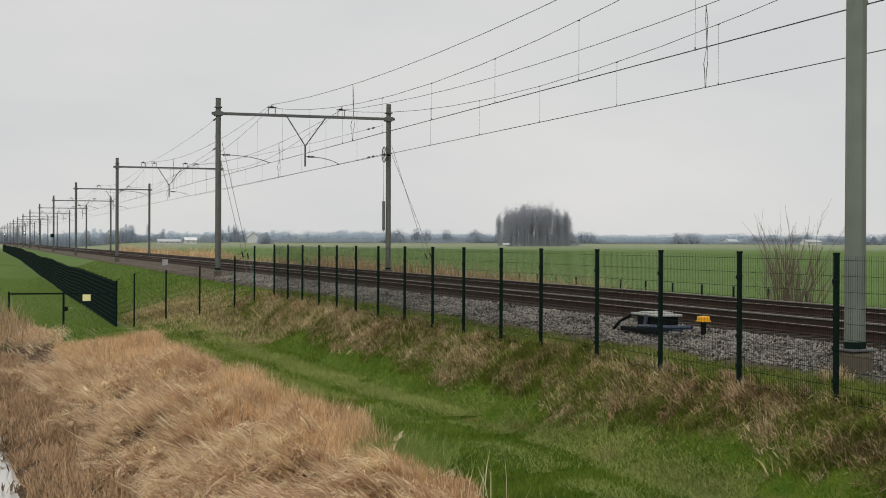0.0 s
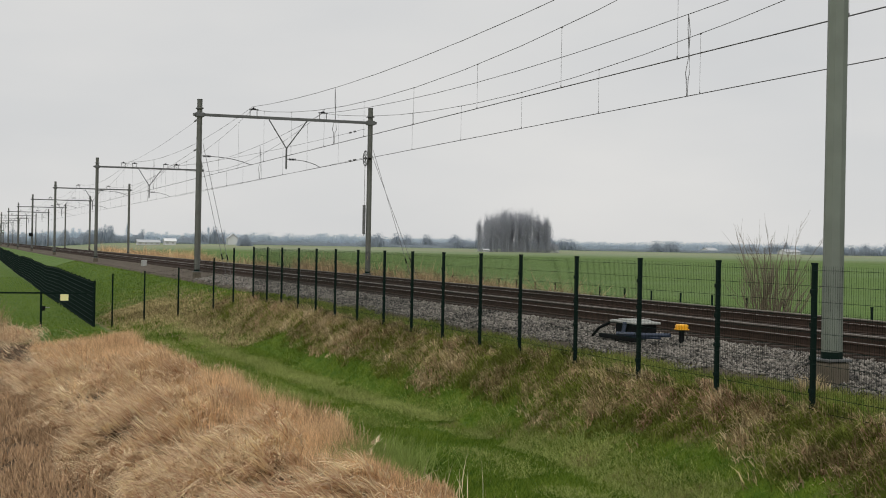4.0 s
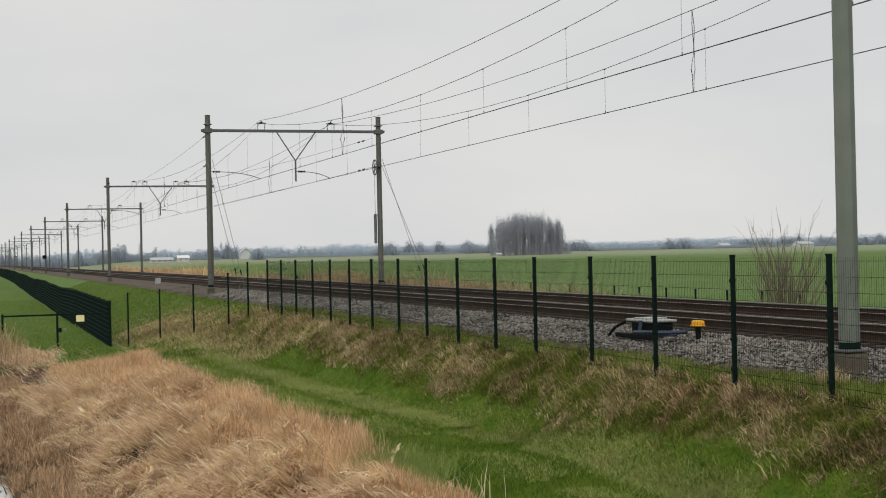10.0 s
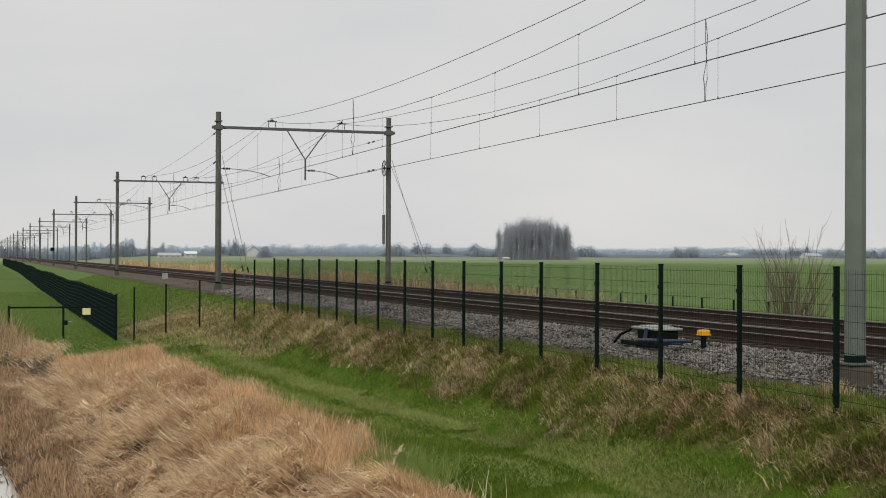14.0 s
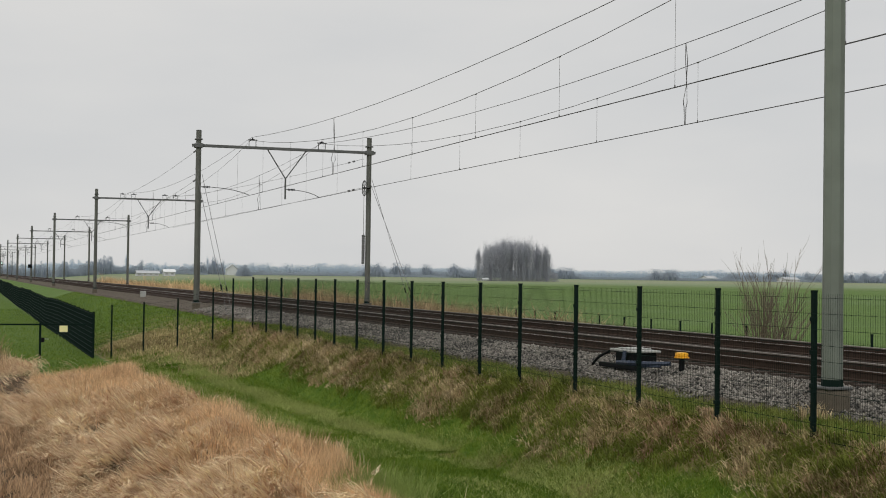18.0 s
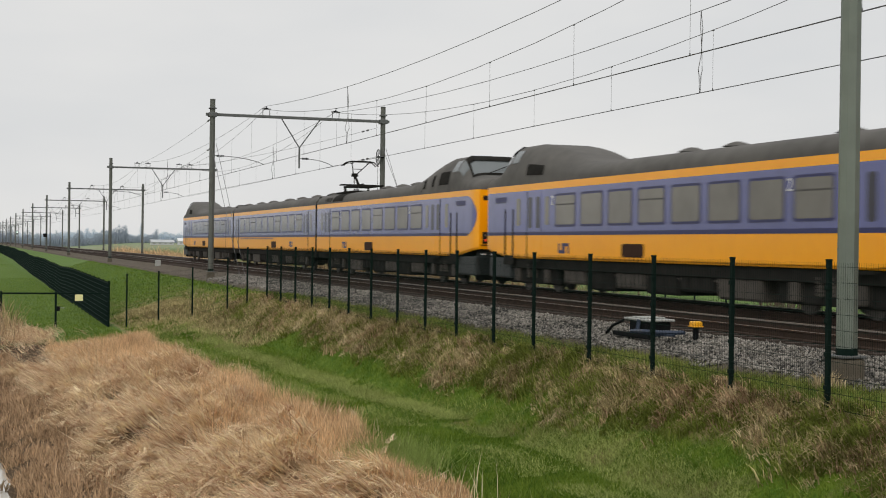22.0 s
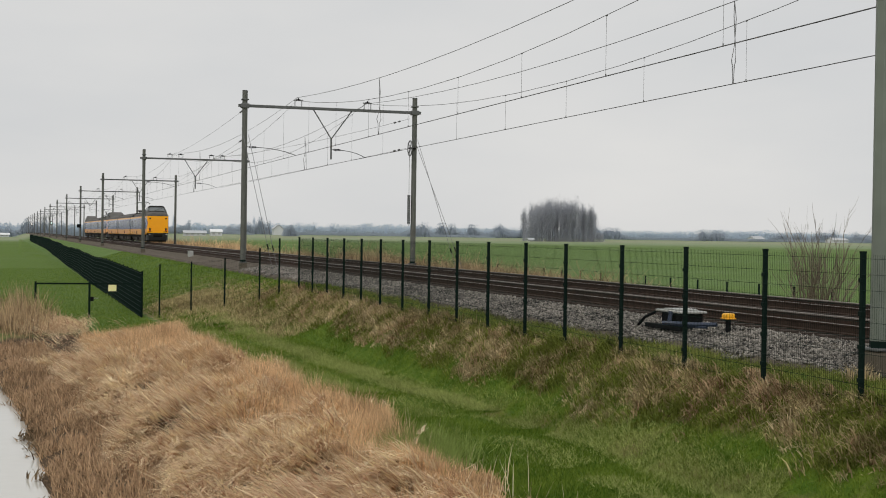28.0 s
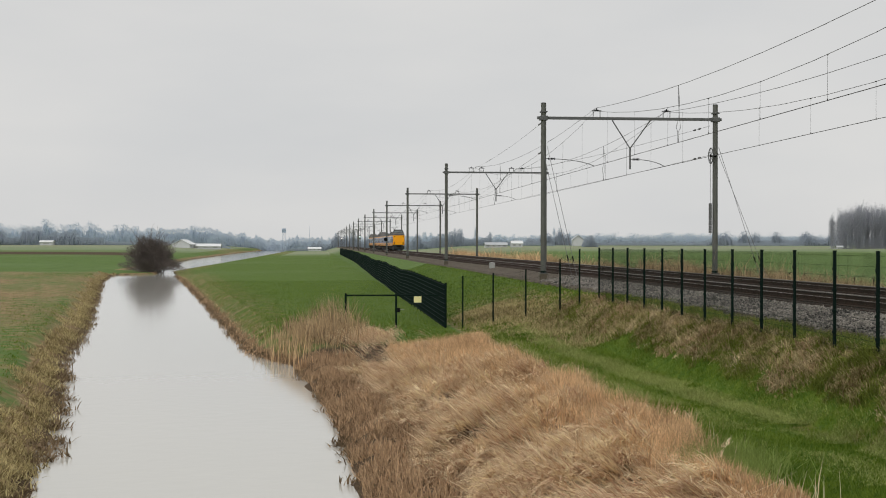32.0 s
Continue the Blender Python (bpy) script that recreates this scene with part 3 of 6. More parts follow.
def build_fence(label, points, height, group, step=0.05, r=0.0024, with_clips=True, post_h=None):
    """A run of posts with a welded panel between each two; points are the posts' feet."""
    f = empty("fence", pose(0, 0, 0), label, "fence", group)
    bm = bmesh.new()
    fence_post(bm, post_h or height + 0.05)
    first, panels = part("post", bm, FENCE, f), {}
    first.matrix_basis = pose(*points[0])
    for p in points[1:]:
        share("post", first, f, pose(*p))
    for a, b in zip(points, points[1:]):
        d = Vector(b) - Vector(a)
        key = round(d.length, 1)
        m = Matrix.Translation(a) @ pose(0, 0, 0, 0, 0, math.degrees(math.atan2(-d.x, d.y))) @ pose(-0.03, 0, 0, math.degrees(math.atan2(d.z, math.hypot(d.x, d.y))))
        if key not in panels:
            panels[key] = part("wire_panel", mesh_panel(d.length, height, step, r), FENCE, f)
            panels[key].matrix_basis = m
            tagged(panels[key], kind="stuff")
        else:
            tagged(share("wire_panel", panels[key], f, m), kind="stuff")
    if with_clips:
        bm = bmesh.new()
        box(bm, -0.045, -0.04, -0.03, 0.03, 0.04, 0.03, 0.004)
        clip = part("clip", bm, FENCE, f)
        clip.matrix_basis = pose(*points[0]) @ pose(0, 0, 0.35)
        for p in points:
            for z in (0.35, 0.8, 1.25, 1.7):
                if (p, z) != (points[0], 0.35):
                    share("clip", clip, f, pose(*p) @ pose(0, 0, z))
    return f


FENCE_X, FENCE_FOOT = 11.0, -0.86
POST_Y = (8.5, 11.0, 13.53, 16.05, 18.56, 21.13, 23.68, 26.40, 28.70, 31.19, 33.58, 36.02, 38.65, 41.15, 43.55, 45.99, 48.55, 51.0, 53.53)
near_posts = [(FENCE_X, y, FENCE_FOOT) for y in POST_Y]
build_fence("dark green welded mesh fence along the railway embankment", near_posts, 2.03, "railway fences", 0.05, 0.0021)
corner = near_posts[-1]
down = [corner, (10.47, 54.84, -0.87), (9.9, 56.1, -1.3), (8.76, 57.93, -1.74), (7.57, 59.49, -1.93), (6.4, 60.95, -2.09), (5.72, 61.65, -2.42)]
build_fence("dark green mesh fence stepping down the embankment", down[1:], 1.98, "railway fences", 0.1, 0.0018)
left_posts = [(5.7, 61.7 + 2.5 * i, -2.42 + 0.016 * i) for i in range(10)]
build_fence("dark green mesh fence between pasture and railway", left_posts, 1.98, "railway fences", 0.05, 0.009, False)
far_posts = []
for i in range(150):
    fy = 84.6 + 2.5 * i
    fx = float(np.interp(fy, (84, 110, 269, 790), (5.75, 5.95, 7.2, 7.6)))
    far_posts.append((fx, fy, float(land(fx, fy)) + 0.06 * math.sin(fy * 0.11) + 0.03 * math.sin(fy * 0.37)))
build_fence("dark green mesh fence running far along the pasture", far_posts, 2.05, "railway fences", 0.1, 0.012, False)
opp_posts = [(28.0, 27.6 + 2.51 * i, -2.62) for i in range(42)]
build_fence("dark green mesh fence beyond the tracks", opp_posts, 1.95, "railway fences", 0.1, 0.003, False, 2.28)


# ---- train ----
YELLOW = material("train_yellow", (1.0, 0.40, 0.002), 0.4, 0.0, 0.07, 1.6)
YELLOW.node_tree.nodes["Principled BSDF"].inputs["Specular IOR Level"].default_value = 0.22
BLUE = material("train_blue", (0.096, 0.106, 0.27), 0.22, 0.0, 0.16, 1.6)
NAVY = material("train_navy", (0.02, 0.022, 0.10), 0.4, 0.0, 0.1, 2.0)
for m in (YELLOW, BLUE):
    m.node_tree.nodes["Principled BSDF"].inputs["Coat Weight"].default_value = 0.48
    m.node_tree.nodes["Principled BSDF"].inputs["Coat Roughness"].default_value = 0.12
ROOF = material("train_roof_grey", (0.085, 0.080, 0.073), 0.75, 0.0, 0.4, 2.2, 0.05, 20)
UNDER = material("underframe_black", (0.020, 0.019, 0.017), 1.0, 0.0, 0.5, 3.0)
APRON = material("apron_grey", (0.032, 0.038, 0.038), 0.6, 0.0, 0.3, 3.0)
GEAR = material("dusty_gear", (0.060, 0.052, 0.043), 0.9, 0.0, 0.5, 3.0)
GLASS = material("tinted_window", (0.15, 0.14, 0.115), 0.12, 0.0, 0.35, 0.9)
UNDER.node_tree.nodes["Principled BSDF"].inputs["Specular IOR Level"].default_value = 0.1
SHIELD = material("windscreen", (0.14, 0.155, 0.16), 0.05, 0.0, 0.15, 1.0)
WHEEL = material("wheel_steel", (0.10, 0.09, 0.08), 0.5, 0.6, 0.3, 6.0)
WHITE = material("white_paint", (0.75, 0.75, 0.73), 0.5, 0.0, 0.05, 4.0)
DOORGLASS = material("door_glass", (0.055, 0.055, 0.07), 0.15, 0.0, 0.25, 1.2)
VENT = material("brown_grille", (0.045, 0.02, 0.012), 0.8, 0.0, 0.3, 6.0)
for m in (VENT, DOORGLASS):
    m.node_tree.nodes["Principled BSDF"].inputs["Specular IOR Level"].default_value = 0.2
REDLAMP = glow("tail_lamp_red", (0.7, 0.06, 0.02), 0.25)
CAR, HALF, SILL, GUTTER = 24.72, 1.40, 0.95, 3.42
CAB_ROOF = ((0, 3.46), (0.04, 3.70), (0.15, 3.82), (0.6, 3.93), (1.22, 4.02), (1.85, 4.56), (1.98, 4.67), (2.3, 4.77), (4.1, 4.77), (5.6, 4.55), (6.9, 4.22), (7.7, 4.04), (8.4, 3.97), (30, 3.97))


def car_width(s):
    return HALF * (1 - 0.10 * max(0.0, 1 - s / 0.55) ** 2.2)


def roof_point(s, a, cab):
    """A point of the roof's skin, s metres from the car's end, at the angle a from the gutter."""
    top = float(np.interp(s, *zip(*CAB_ROOF))) if cab else 3.97
    h = top - GUTTER
    narrow = min(1.0, h / 1.3) if cab and h > 0.56 else 0.0
    c, d = math.cos(a), math.sin(a)
    crown = min(1.0, abs(d) ** 0.85 * (1 + 0.16 * narrow))
    x = car_width(s if cab else 9) * math.copysign(abs(c) ** (0.62 + 0.25 * narrow), c)
    return x, GUTTER + h * crown


def car_body(cab):
    """The car's shell from its plain or cab end at y = 0; rows along the side, then over the roof."""
    ss = [0, 0.04, 0.15, 0.3, 0.55, 0.9, 1.22, 1.5, 1.95, 2.02, 2.3, 2.7, 3.2, 4.0, 5.0, 6.0, 7.0, 8.0, 9.0, 10.2] if cab else [0.14, 0.18, 1.0]
    ss += list(np.linspace(12 if cab else 4, CAR - 0.18, 6)) + [CAR - 0.16]
    bm, rings = bmesh.new(), []
    n = 18
    for s in ss:
        w = car_width(s if cab else 9)
        low = SILL + (0.28 * max(0, 1 - s / 2.2) if cab else 0)
        ring = [(w - 0.05, low), (w, low + 0.08), (w, 1.75), (w, 2.5), (w, 3.2), (w, GUTTER)]
        ring += [roof_point(s, math.pi * i / n, cab) for i in range(1, n)]
        ring += [(-x, z) for x, z in ring[5::-1]]
        rings.append([bm.verts.new((x, s, z)) for x, z in ring])
    k = len(rings[0])
    for u, v in zip(rings, rings[1:]):
        for j in range(k):
            f = bm.faces.new((u[j], u[(j + 1) % k], v[(j + 1) % k], v[j]))
            f.material_index = 1 if 5 <= j < k - 6 else (2 if j == k - 1 else 0)
            f.smooth = 5 <= j < k - 6
    for ring, flip in ((rings[0], False), (rings[-1], True)):
        mid = [v for v in ring[:6]] + [v for v in ring[-6:]]
        f = bm.faces.new(mid[::-1] if flip else mid)
        f.material_index = 0 if (cab and not flip) else 1
        over = ring[5:-5]
        f = bm.faces.new(over[::-1] if flip else over)
        f.material_index = 1
    bmesh.ops.recalc_face_normals(bm, faces=bm.faces)
    return bm


def side_panel(bm, y0, y1, z0, z1, side, off=0.004, cap=0.0, taper=True):
    """A thin sheet on the car's side, with a half-round end at y0 where cap is given."""
    c = min(0.06, (y1 - y0) / 3, (z1 - z0) / 3)
    zc, r = (z0 + z1) / 2, (z1 - z0) / 2
    cols = []
    if cap:
        for a in np.linspace(0, math.pi / 2, 14):
            cols.append((y0 + cap * (1 - math.cos(a)), zc - r * max(0.02, math.sin(a)), zc + r * max(0.02, math.sin(a))))
    else:
        cols += [(y0, z0 + c, z1 - c), (y0 + c, z0, z1)]
    if cols[-1][0] < 0.55:
        last = cols[-1][0]
        cols += [(y, z0, z1) for y in (0.3, 0.42, 0.55) if taper and last < y < y1 - c]
    cols += [(y1 - c, z0, z1), (y1, z0 + c, z1 - c)]
    rings = []
    for y, lo, hi in cols:
        w = car_width(y) if taper else HALF
        rings.append([bm.verts.new((side * q, y, z)) for q, z in ((w - 0.01, lo), (w + off, lo), (w + off, hi), (w - 0.01, hi))])
    for u, v in zip(rings, rings[1:]):
        for j in range(4):
            bm.faces.new((u[j], u[(j + 1) % 4], v[(j + 1) % 4], v[j]))
    bm.faces.new(rings[0])
    bm.faces.new(rings[-1][::-1])
    bmesh.ops.recalc_face_normals(bm, faces=bm.faces)


def roof_patch(cab_s0, cab_s1, a0, a1, off=0.012):
    bm = bmesh.new()
    grid = []
    for s in np.linspace(cab_s0, cab_s1, 5):
        row = []
        for a in np.linspace(math.radians(a0), math.radians(a1), 8):
            x, z = roof_point(s, a, True)
            d = Vector((x, -0.25, z - 3.2)).normalized() * off
            row.append(bm.verts.new(Vector((x, s, z)) + d))
        grid.append(row)
    for u, v in zip(grid, grid[1:]):
        for j in range(len(u) - 1):
            bm.faces.new((u[j], u[j + 1], v[j + 1], v[j]))
    bmesh.ops.recalc_face_normals(bm, faces=bm.faces)
    return bm


def figure_two(parent, y, side):
    """The class number beside a window."""
    cu = bpy.data.curves.new("class_number", "FONT")
    cu.body, cu.size, cu.extrude = "2", 0.42, 0.004
    tmp = new("class_number", cu)
    me = bpy.data.meshes.new_from_object(tmp)
    bpy.data.objects.remove(tmp)
    ob = mesh_part("class_number", me, WHITE, parent, "white class number 2")
    ob.matrix_basis = pose(side * (HALF + 0.012), y + (0.1 if side < 0 else -0.1), 2.68) @ pose(0, 0, 0, 90, 0, -90 if side < 0 else 90)


WINDOWS = {
    "cab": [(6.42 + 1.915 * i, 7.87 + 1.915 * i) for i in range(8)],
    "mid": [(3.35 + 1.915 * i, 4.80 + 1.915 * i) for i in range(10)],
}


def build_pantograph(car, y, way):
    """A single-arm current collector; way is 1 where its knee points to the car's inner end."""
    bm = bmesh.new()
    box(bm, -0.95, y - 1.9, 3.93, 0.95, y + 1.7, 4.02, 0.03)
    part("roof_platform", bm, UNDER, car, "dark roof platform")
    for u in (-0.62, 0.62):
        for v in (-1.3, 1.1):
            bm = bmesh.new()
            for i in range(4):
                rod(bm, (u, y + v, 4.02 + 0.06 * i), (u, y + v, 4.06 + 0.06 * i), 0.085, 0.06, 8)
            part("insulator", bm, UNDER, car, "dark ribbed insulator")
    bm = bmesh.new()
    for u in (-0.62, 0.62):
        box(bm, u - 0.05, y - 1.55, 4.25, u + 0.05, y + 1.3, 4.34, 0.01)
    for v in (-1.45, -0.5, 0.4, 1.2):
        box(bm, -0.68, y + v - 0.04, 4.25, 0.68, y + v + 0.04, 4.33, 0.01)
    base = part("pantograph_base", bm, UNDER, car)
    bm = bmesh.new()
    for v in (-1.2, -0.75):
        rod(bm, (-0.9, y - way * v, 4.40), (0.9, y - way * v, 4.40), 0.035, None, 6)
    rod(bm, (0, y + way * 1.2, 4.38), (0, y - way * 0.2, 4.40), 0.06, 0.05, 6)
    part("spring_box", bm, UNDER, base)
    pivot, knee, head = (0, y + way * 0.75, 4.38), (0, y + way * 1.55, 4.95), (0, y + way * 0.55, 5.5)
    bm = bmesh.new()
    rod(bm, pivot, knee, 0.075, 0.06, 8)
    rod(bm, (-0.3, pivot[1] - way * 0.25, 4.36), (-0.06, knee[1] - way * 0.1, 4.9), 0.025, None, 5)
    box(bm, -0.16, knee[1] - 0.1, 4.86, 0.16, knee[1] + 0.1, 5.04, 0.03)
    part("lower_arm", bm, UNDER, base)
    bm = bmesh.new()
    for u in (-1, 1):
        rod(bm, (u * 0.08, knee[1], 4.97), (u * 0.42, head[1], 5.48), 0.032, 0.024, 6)
    rod(bm, (-0.26, (knee[1] + head[1]) / 2, 5.23), (0.26, (knee[1] + head[1]) / 2, 5.23), 0.018, None, 5)
    part("upper_arm", bm, UNDER, base)
    bm = bmesh.new()
    for v in (-0.22, 0.22):
        pts = [(-0.92, head[1] + v, 5.36), (-0.7, head[1] + v, 5.54), (-0.5, head[1] + v, 5.59), (0.5, head[1] + v, 5.59), (0.7, head[1] + v, 5.54), (0.92, head[1] + v, 5.36)]
        strand(bm, pts, 0.032, 5)
    for u in (-0.42, 0.42):
        rod(bm, (u, head[1] - 0.22, 5.5), (u, head[1] + 0.22, 5.5), 0.025, None, 5)
    part("collector_head", bm, UNDER, base)
    for u in (0.0, 0.5):
        bm = bmesh.new()
        rod(bm, (u, CAR - 0.75, 3.9), (u, CAR - 0.75, 4.30), 0.06, 0.04, 8)
        rod(bm, (u, CAR - 0.75, 4.10), (u, CAR - 0.75, 4.20), 0.12, 0.10, 8)
        part("surge_arrester", bm, UNDER, car)
    for a0, a1 in ((6, 30), (150, 174)):
        bm_s = roof_patch(21.4, 22.9, a0, a1, 0.008)
        grille = part("louvre_panel", bm_s, ROOF, car, "grey roof louvre panel")
        for k in range(6):
            b0 = a0 + (a1 - a0) * (k + 0.2) / 6
            part("slat", roof_patch(21.45, 22.85, b0, b0 + 1.8, 0.022), UNDER, grille)
        part("black_roof_panel", roof_patch(19.2, 21.2, a0, 60 if a0 < 90 else 174, 0.006) if a0 < 90 else roof_patch(19.2, 21.2, 120, 174, 0.006), UNDER, car, "plain black roof panel")


def build_car(kind, label, nose_leads, panto):
    """One car. Local y runs from its cab (or plain end) at 0 to its other end; its wheels stand on the rail at z = RAIL."""
    cab = kind == "cab"
    car = empty("rail_car", pose(0, 0, 0), label, "train car", "six-car passenger train")
    body = part("body", car_body(cab), (YELLOW, ROOF, UNDER), car)
    for side in (-1, 1):
        y0 = 0.12 if cab else 0.16
        cap = (0.85 if not nose_leads else 0.12) if cab else 0.0
        bm = bmesh.new()
        side_panel(bm, y0, CAR - 0.18, 1.74, 3.2, side, 0.004, cap, cab)
        band = part("blue_band", bm, BLUE, car, "blue window band")
        bm = bmesh.new()
        side_panel(bm, y0 + (0.7 if cap > 0.5 else 0.1), CAR - 0.18, 1.72, 1.83, side, 0.007, 0, cab)
        part("navy_line", bm, NAVY, band, "dark navy line")
        for k, (a, b) in enumerate(WINDOWS[kind]):
            bm = bmesh.new()
            side_panel(bm, a - 0.07, b + 0.07, 1.98, 3.03, side, 0.009)
            w = part("window_frame", bm, NAVY, car)
            bm = bmesh.new()
            side_panel(bm, a, b, 2.05, 2.96, side, 0.014)
            part("pane", bm, GLASS, w)
            if k in (0, 3, 7):
                bm = bmesh.new()
                side_panel(bm, a, b, 2.66, 2.70, side, 0.018)
                part("glazing_bar", bm, ROOF, w)
        for y in (4.65, 22.3) if cab else (2.43, 23.2):
            bm = bmesh.new()
            side_panel(bm, y - 0.62, y + 0.62, 0.99, 1.715, side, 0.008)
            side_panel(bm, y - 0.012, y + 0.012, 1.0, 1.71, side, 0.012)
            d = part("door", bm, YELLOW, car, "sliding door, yellow below and blue above")
            bm = bmesh.new()
            side_panel(bm, y - 0.62, y + 0.62, 1.83, 3.16, side, 0.012)
            part("upper_panel", bm, BLUE, d, "blue upper half")
            for u in (-0.33, 0.33):
                bm = bmesh.new()
                side_panel(bm, y + u - 0.17, y + u + 0.17, 1.95, 2.98, side, 0.017)
                part("door_pane", bm, DOORGLASS, d)
            bm = bmesh.new()
            side_panel(bm, y - 0.62, y - 0.575, 0.99, 3.16, side, 0.016)
            part("seam", bm, UNDER, d)
            bm = bmesh.new()
            side_panel(bm, y - 0.55, y + 0.55, 0.86, 0.93, side, 0.05)
            part("step", bm, UNDER, d)
        for a, b in ((1.0, 1.5),) if not cab else ((3.1, 3.45), (5.55, 5.88), (23.15, 23.63)):
            bm = bmesh.new()
            side_panel(bm, a, b, 2.05, 2.96, side, 0.013)
            part("small_window", bm, GLASS, car)
        for y in (6.15 if nose_leads else 8.1, 19.6) if cab else (5.03, 20.35):
            figure_two(car, y, side)
        vent_y = (11.8 if nose_leads else 14.4) if cab else 10.95
        bm = bmesh.new()
        side_panel(bm, vent_y - 0.68, vent_y + 0.68, 1.08, 1.46, side, 0.008)
        vent = part("vent_grille", bm, VENT, car, "dark ventilation grille")
        for i in range(5):
            bm = bmesh.new()
            side_panel(bm, vent_y - 0.64, vent_y + 0.64, 1.115 + 0.068 * i, 1.140 + 0.068 * i, side, 0.014)
            part("slat", bm, VENT, vent)
        logo_y = (7.05 if nose_leads else 18.8) if cab else 6.15
        for k in (-1, 1):
            bm = bmesh.new()
            side_panel(bm, logo_y + k * 0.13 - 0.27, logo_y + k * 0.13 + 0.27, 1.31 + k * 0.11 - 0.05, 1.31 + k * 0.11 + 0.05, side, 0.007)
            side_panel(bm, logo_y + k * 0.36 - 0.05, logo_y + k * 0.36 + 0.05, 1.31 - 0.16, 1.31 + 0.16, side, 0.009)
            side_panel(bm, logo_y - k * 0.06 - 0.05, logo_y - k * 0.06 + 0.05, 1.31 - 0.14, 1.31 + 0.14, side, 0.011)
            part("emblem", bm, NAVY, car, "dark blue arrow-like emblem")
    if not cab:
        bm = bmesh.new()
        side_panel(bm, 11.2, 22.1, 1.60, 1.645, -1, 0.006)
        part("side_moulding", bm, NAVY, car)
    # roof gear
    for y in (1.6, 5.4, 9.2, 12.6, 17.5, 21.5) if not cab else ((12.6, 15.0, 20.0, 23.4) if nose_leads else (8.9, 11.2, 13.5, 15.9)):
        bm = bmesh.new()
        rod(bm, (0, y, 3.90), (0, y, 4.02), 0.36, 0.34, 14)
        rod(bm, (0, y, 4.02), (0, y, 4.10), 0.42, 0.26, 14)
        rod(bm, (0, y, 4.10), (0, y, 4.15), 0.26, 0.08, 14)
        part("roof_vent", bm, ROOF, car)
    for y in (CAR - 1.1, 1.1) if not cab else (() if panto else (CAR - 1.1,)):
        for side in (-1, 1):
            bm = bmesh.new()
            box(bm, side * 0.95, y - 0.55, 3.62, side * 1.22, y + 0.55, 3.74, 0.02)
            part("roof_louvre", bm, UNDER, car)
    # underframe
    bm = bmesh.new()
    box(bm, -1.28, 0.35, 0.62, 1.28, CAR - 0.15, 0.95, 0.03)
    part("underframe", bm, UNDER, car)
    for y, l, d, mat in ((7.5, 1.6, 0.20, GEAR), (9.35, 1.9, 0.08, UNDER), (11.3, 1.8, 0.18, GEAR), (13.2, 1.8, 0.10, UNDER), (15.1, 1.8, 0.22, UNDER), (17.2, 2.1, 0.10, GEAR)):
        bm = bmesh.new()
        box(bm, -1.22, y - l / 2, d, 1.22, y + l / 2, 0.74, 0.05)
        for side in (-1, 1):
            for k in range(3):
                u = y - l / 2 + l * (k + 0.5) / 3
                box(bm, side * 1.215, u - l * 0.12, d + 0.06, side * 1.245, u + l * 0.12, 0.62, 0.01)
        part("equipment_box", bm, mat, car)
    for side in (-1, 1):
        bm = bmesh.new()
        rod(bm, (side * 1.16, 6.9, 0.55), (side * 1.16, 18.2, 0.55), 0.045, None, 6)
        part("air_pipe", bm, GEAR, car, "dusty air pipe below the sill")
    for y in (4.1, CAR - 3.9):
        bm = bmesh.new()
        for side in (-1, 1):
            box(bm, side * 0.95, y - 2.1, 0.12, side * 1.15, y + 2.1, 0.72, 0.06)
        box(bm, -1.0, y - 0.3, 0.45, 1.0, y + 0.3, 0.8, 0.03)
        bogie = part("bogie", bm, UNDER, car)
        for side in (-1, 1):
            for dy in (-1.25, 1.25):
                bm = bmesh.new()
                box(bm, side * 1.1, y + dy - 0.2, 0.18, side * 1.26, y + dy + 0.2, 0.64, 0.04)
                part("axle_box", bm, GEAR, bogie)
            for dy in (-0.25, 0.25):
                bm = bmesh.new()
                rod(bm, (side * 1.16, y + dy, 0.32), (side * 1.16, y + dy, 0.80), 0.08, None, 8)
                for k in range(5):
                    rod(bm, (side * 1.16, y + dy, 0.34 + 0.09 * k), (side * 1.16, y + dy, 0.40 + 0.09 * k), 0.13, None, 10)
                part("spring", bm, GEAR, bogie)
        for dy in (-1.25, 1.25):
            for side in (-1, 1):
                bm = bmesh.new()
                rod(bm, (side * 0.70, y + dy, 0.46 + RAIL), (side * 0.83, y + dy, 0.46 + RAIL), 0.46, 0.46, 20)
                rod(bm, (side * 0.83, y + dy, 0.46 + RAIL), (side * 1.0, y + dy, 0.46 + RAIL), 0.12, 0.1, 10)
                part("wheel", bm, WHEEL, bogie)
    if cab:
        bm = bmesh.new()
        rows = [(0.02, 1.21, 1.24), (-0.02, 1.24, 0.9), (0.05, 1.2, 0.30), (0.28, 1.1, 0.09)]
        pts = [[bm.verts.new((x * w, y + 0.35 * abs(x) ** 3, z)) for x in np.linspace(-1, 1, 9)] for y, w, z in rows]
        for u, v in zip(pts, pts[1:]):
            for j in range(8):
                bm.faces.new((u[j], u[j + 1], v[j + 1], v[j]))
        bmesh.ops.solidify(bm, geom=bm.faces[:], thickness=0.08)
        apron = part("apron", bm, APRON, car, "dark grey front apron")
        # A solid black block stands in for the shaded coupler opening.
        bm = bmesh.new()
        box(bm, -0.55, -0.10, 0.72, 0.55, 0.02, 1.16, 0.05)
        part("coupler_shade_block", bm, UNDER, apron, "black block for the shade in the coupler opening")
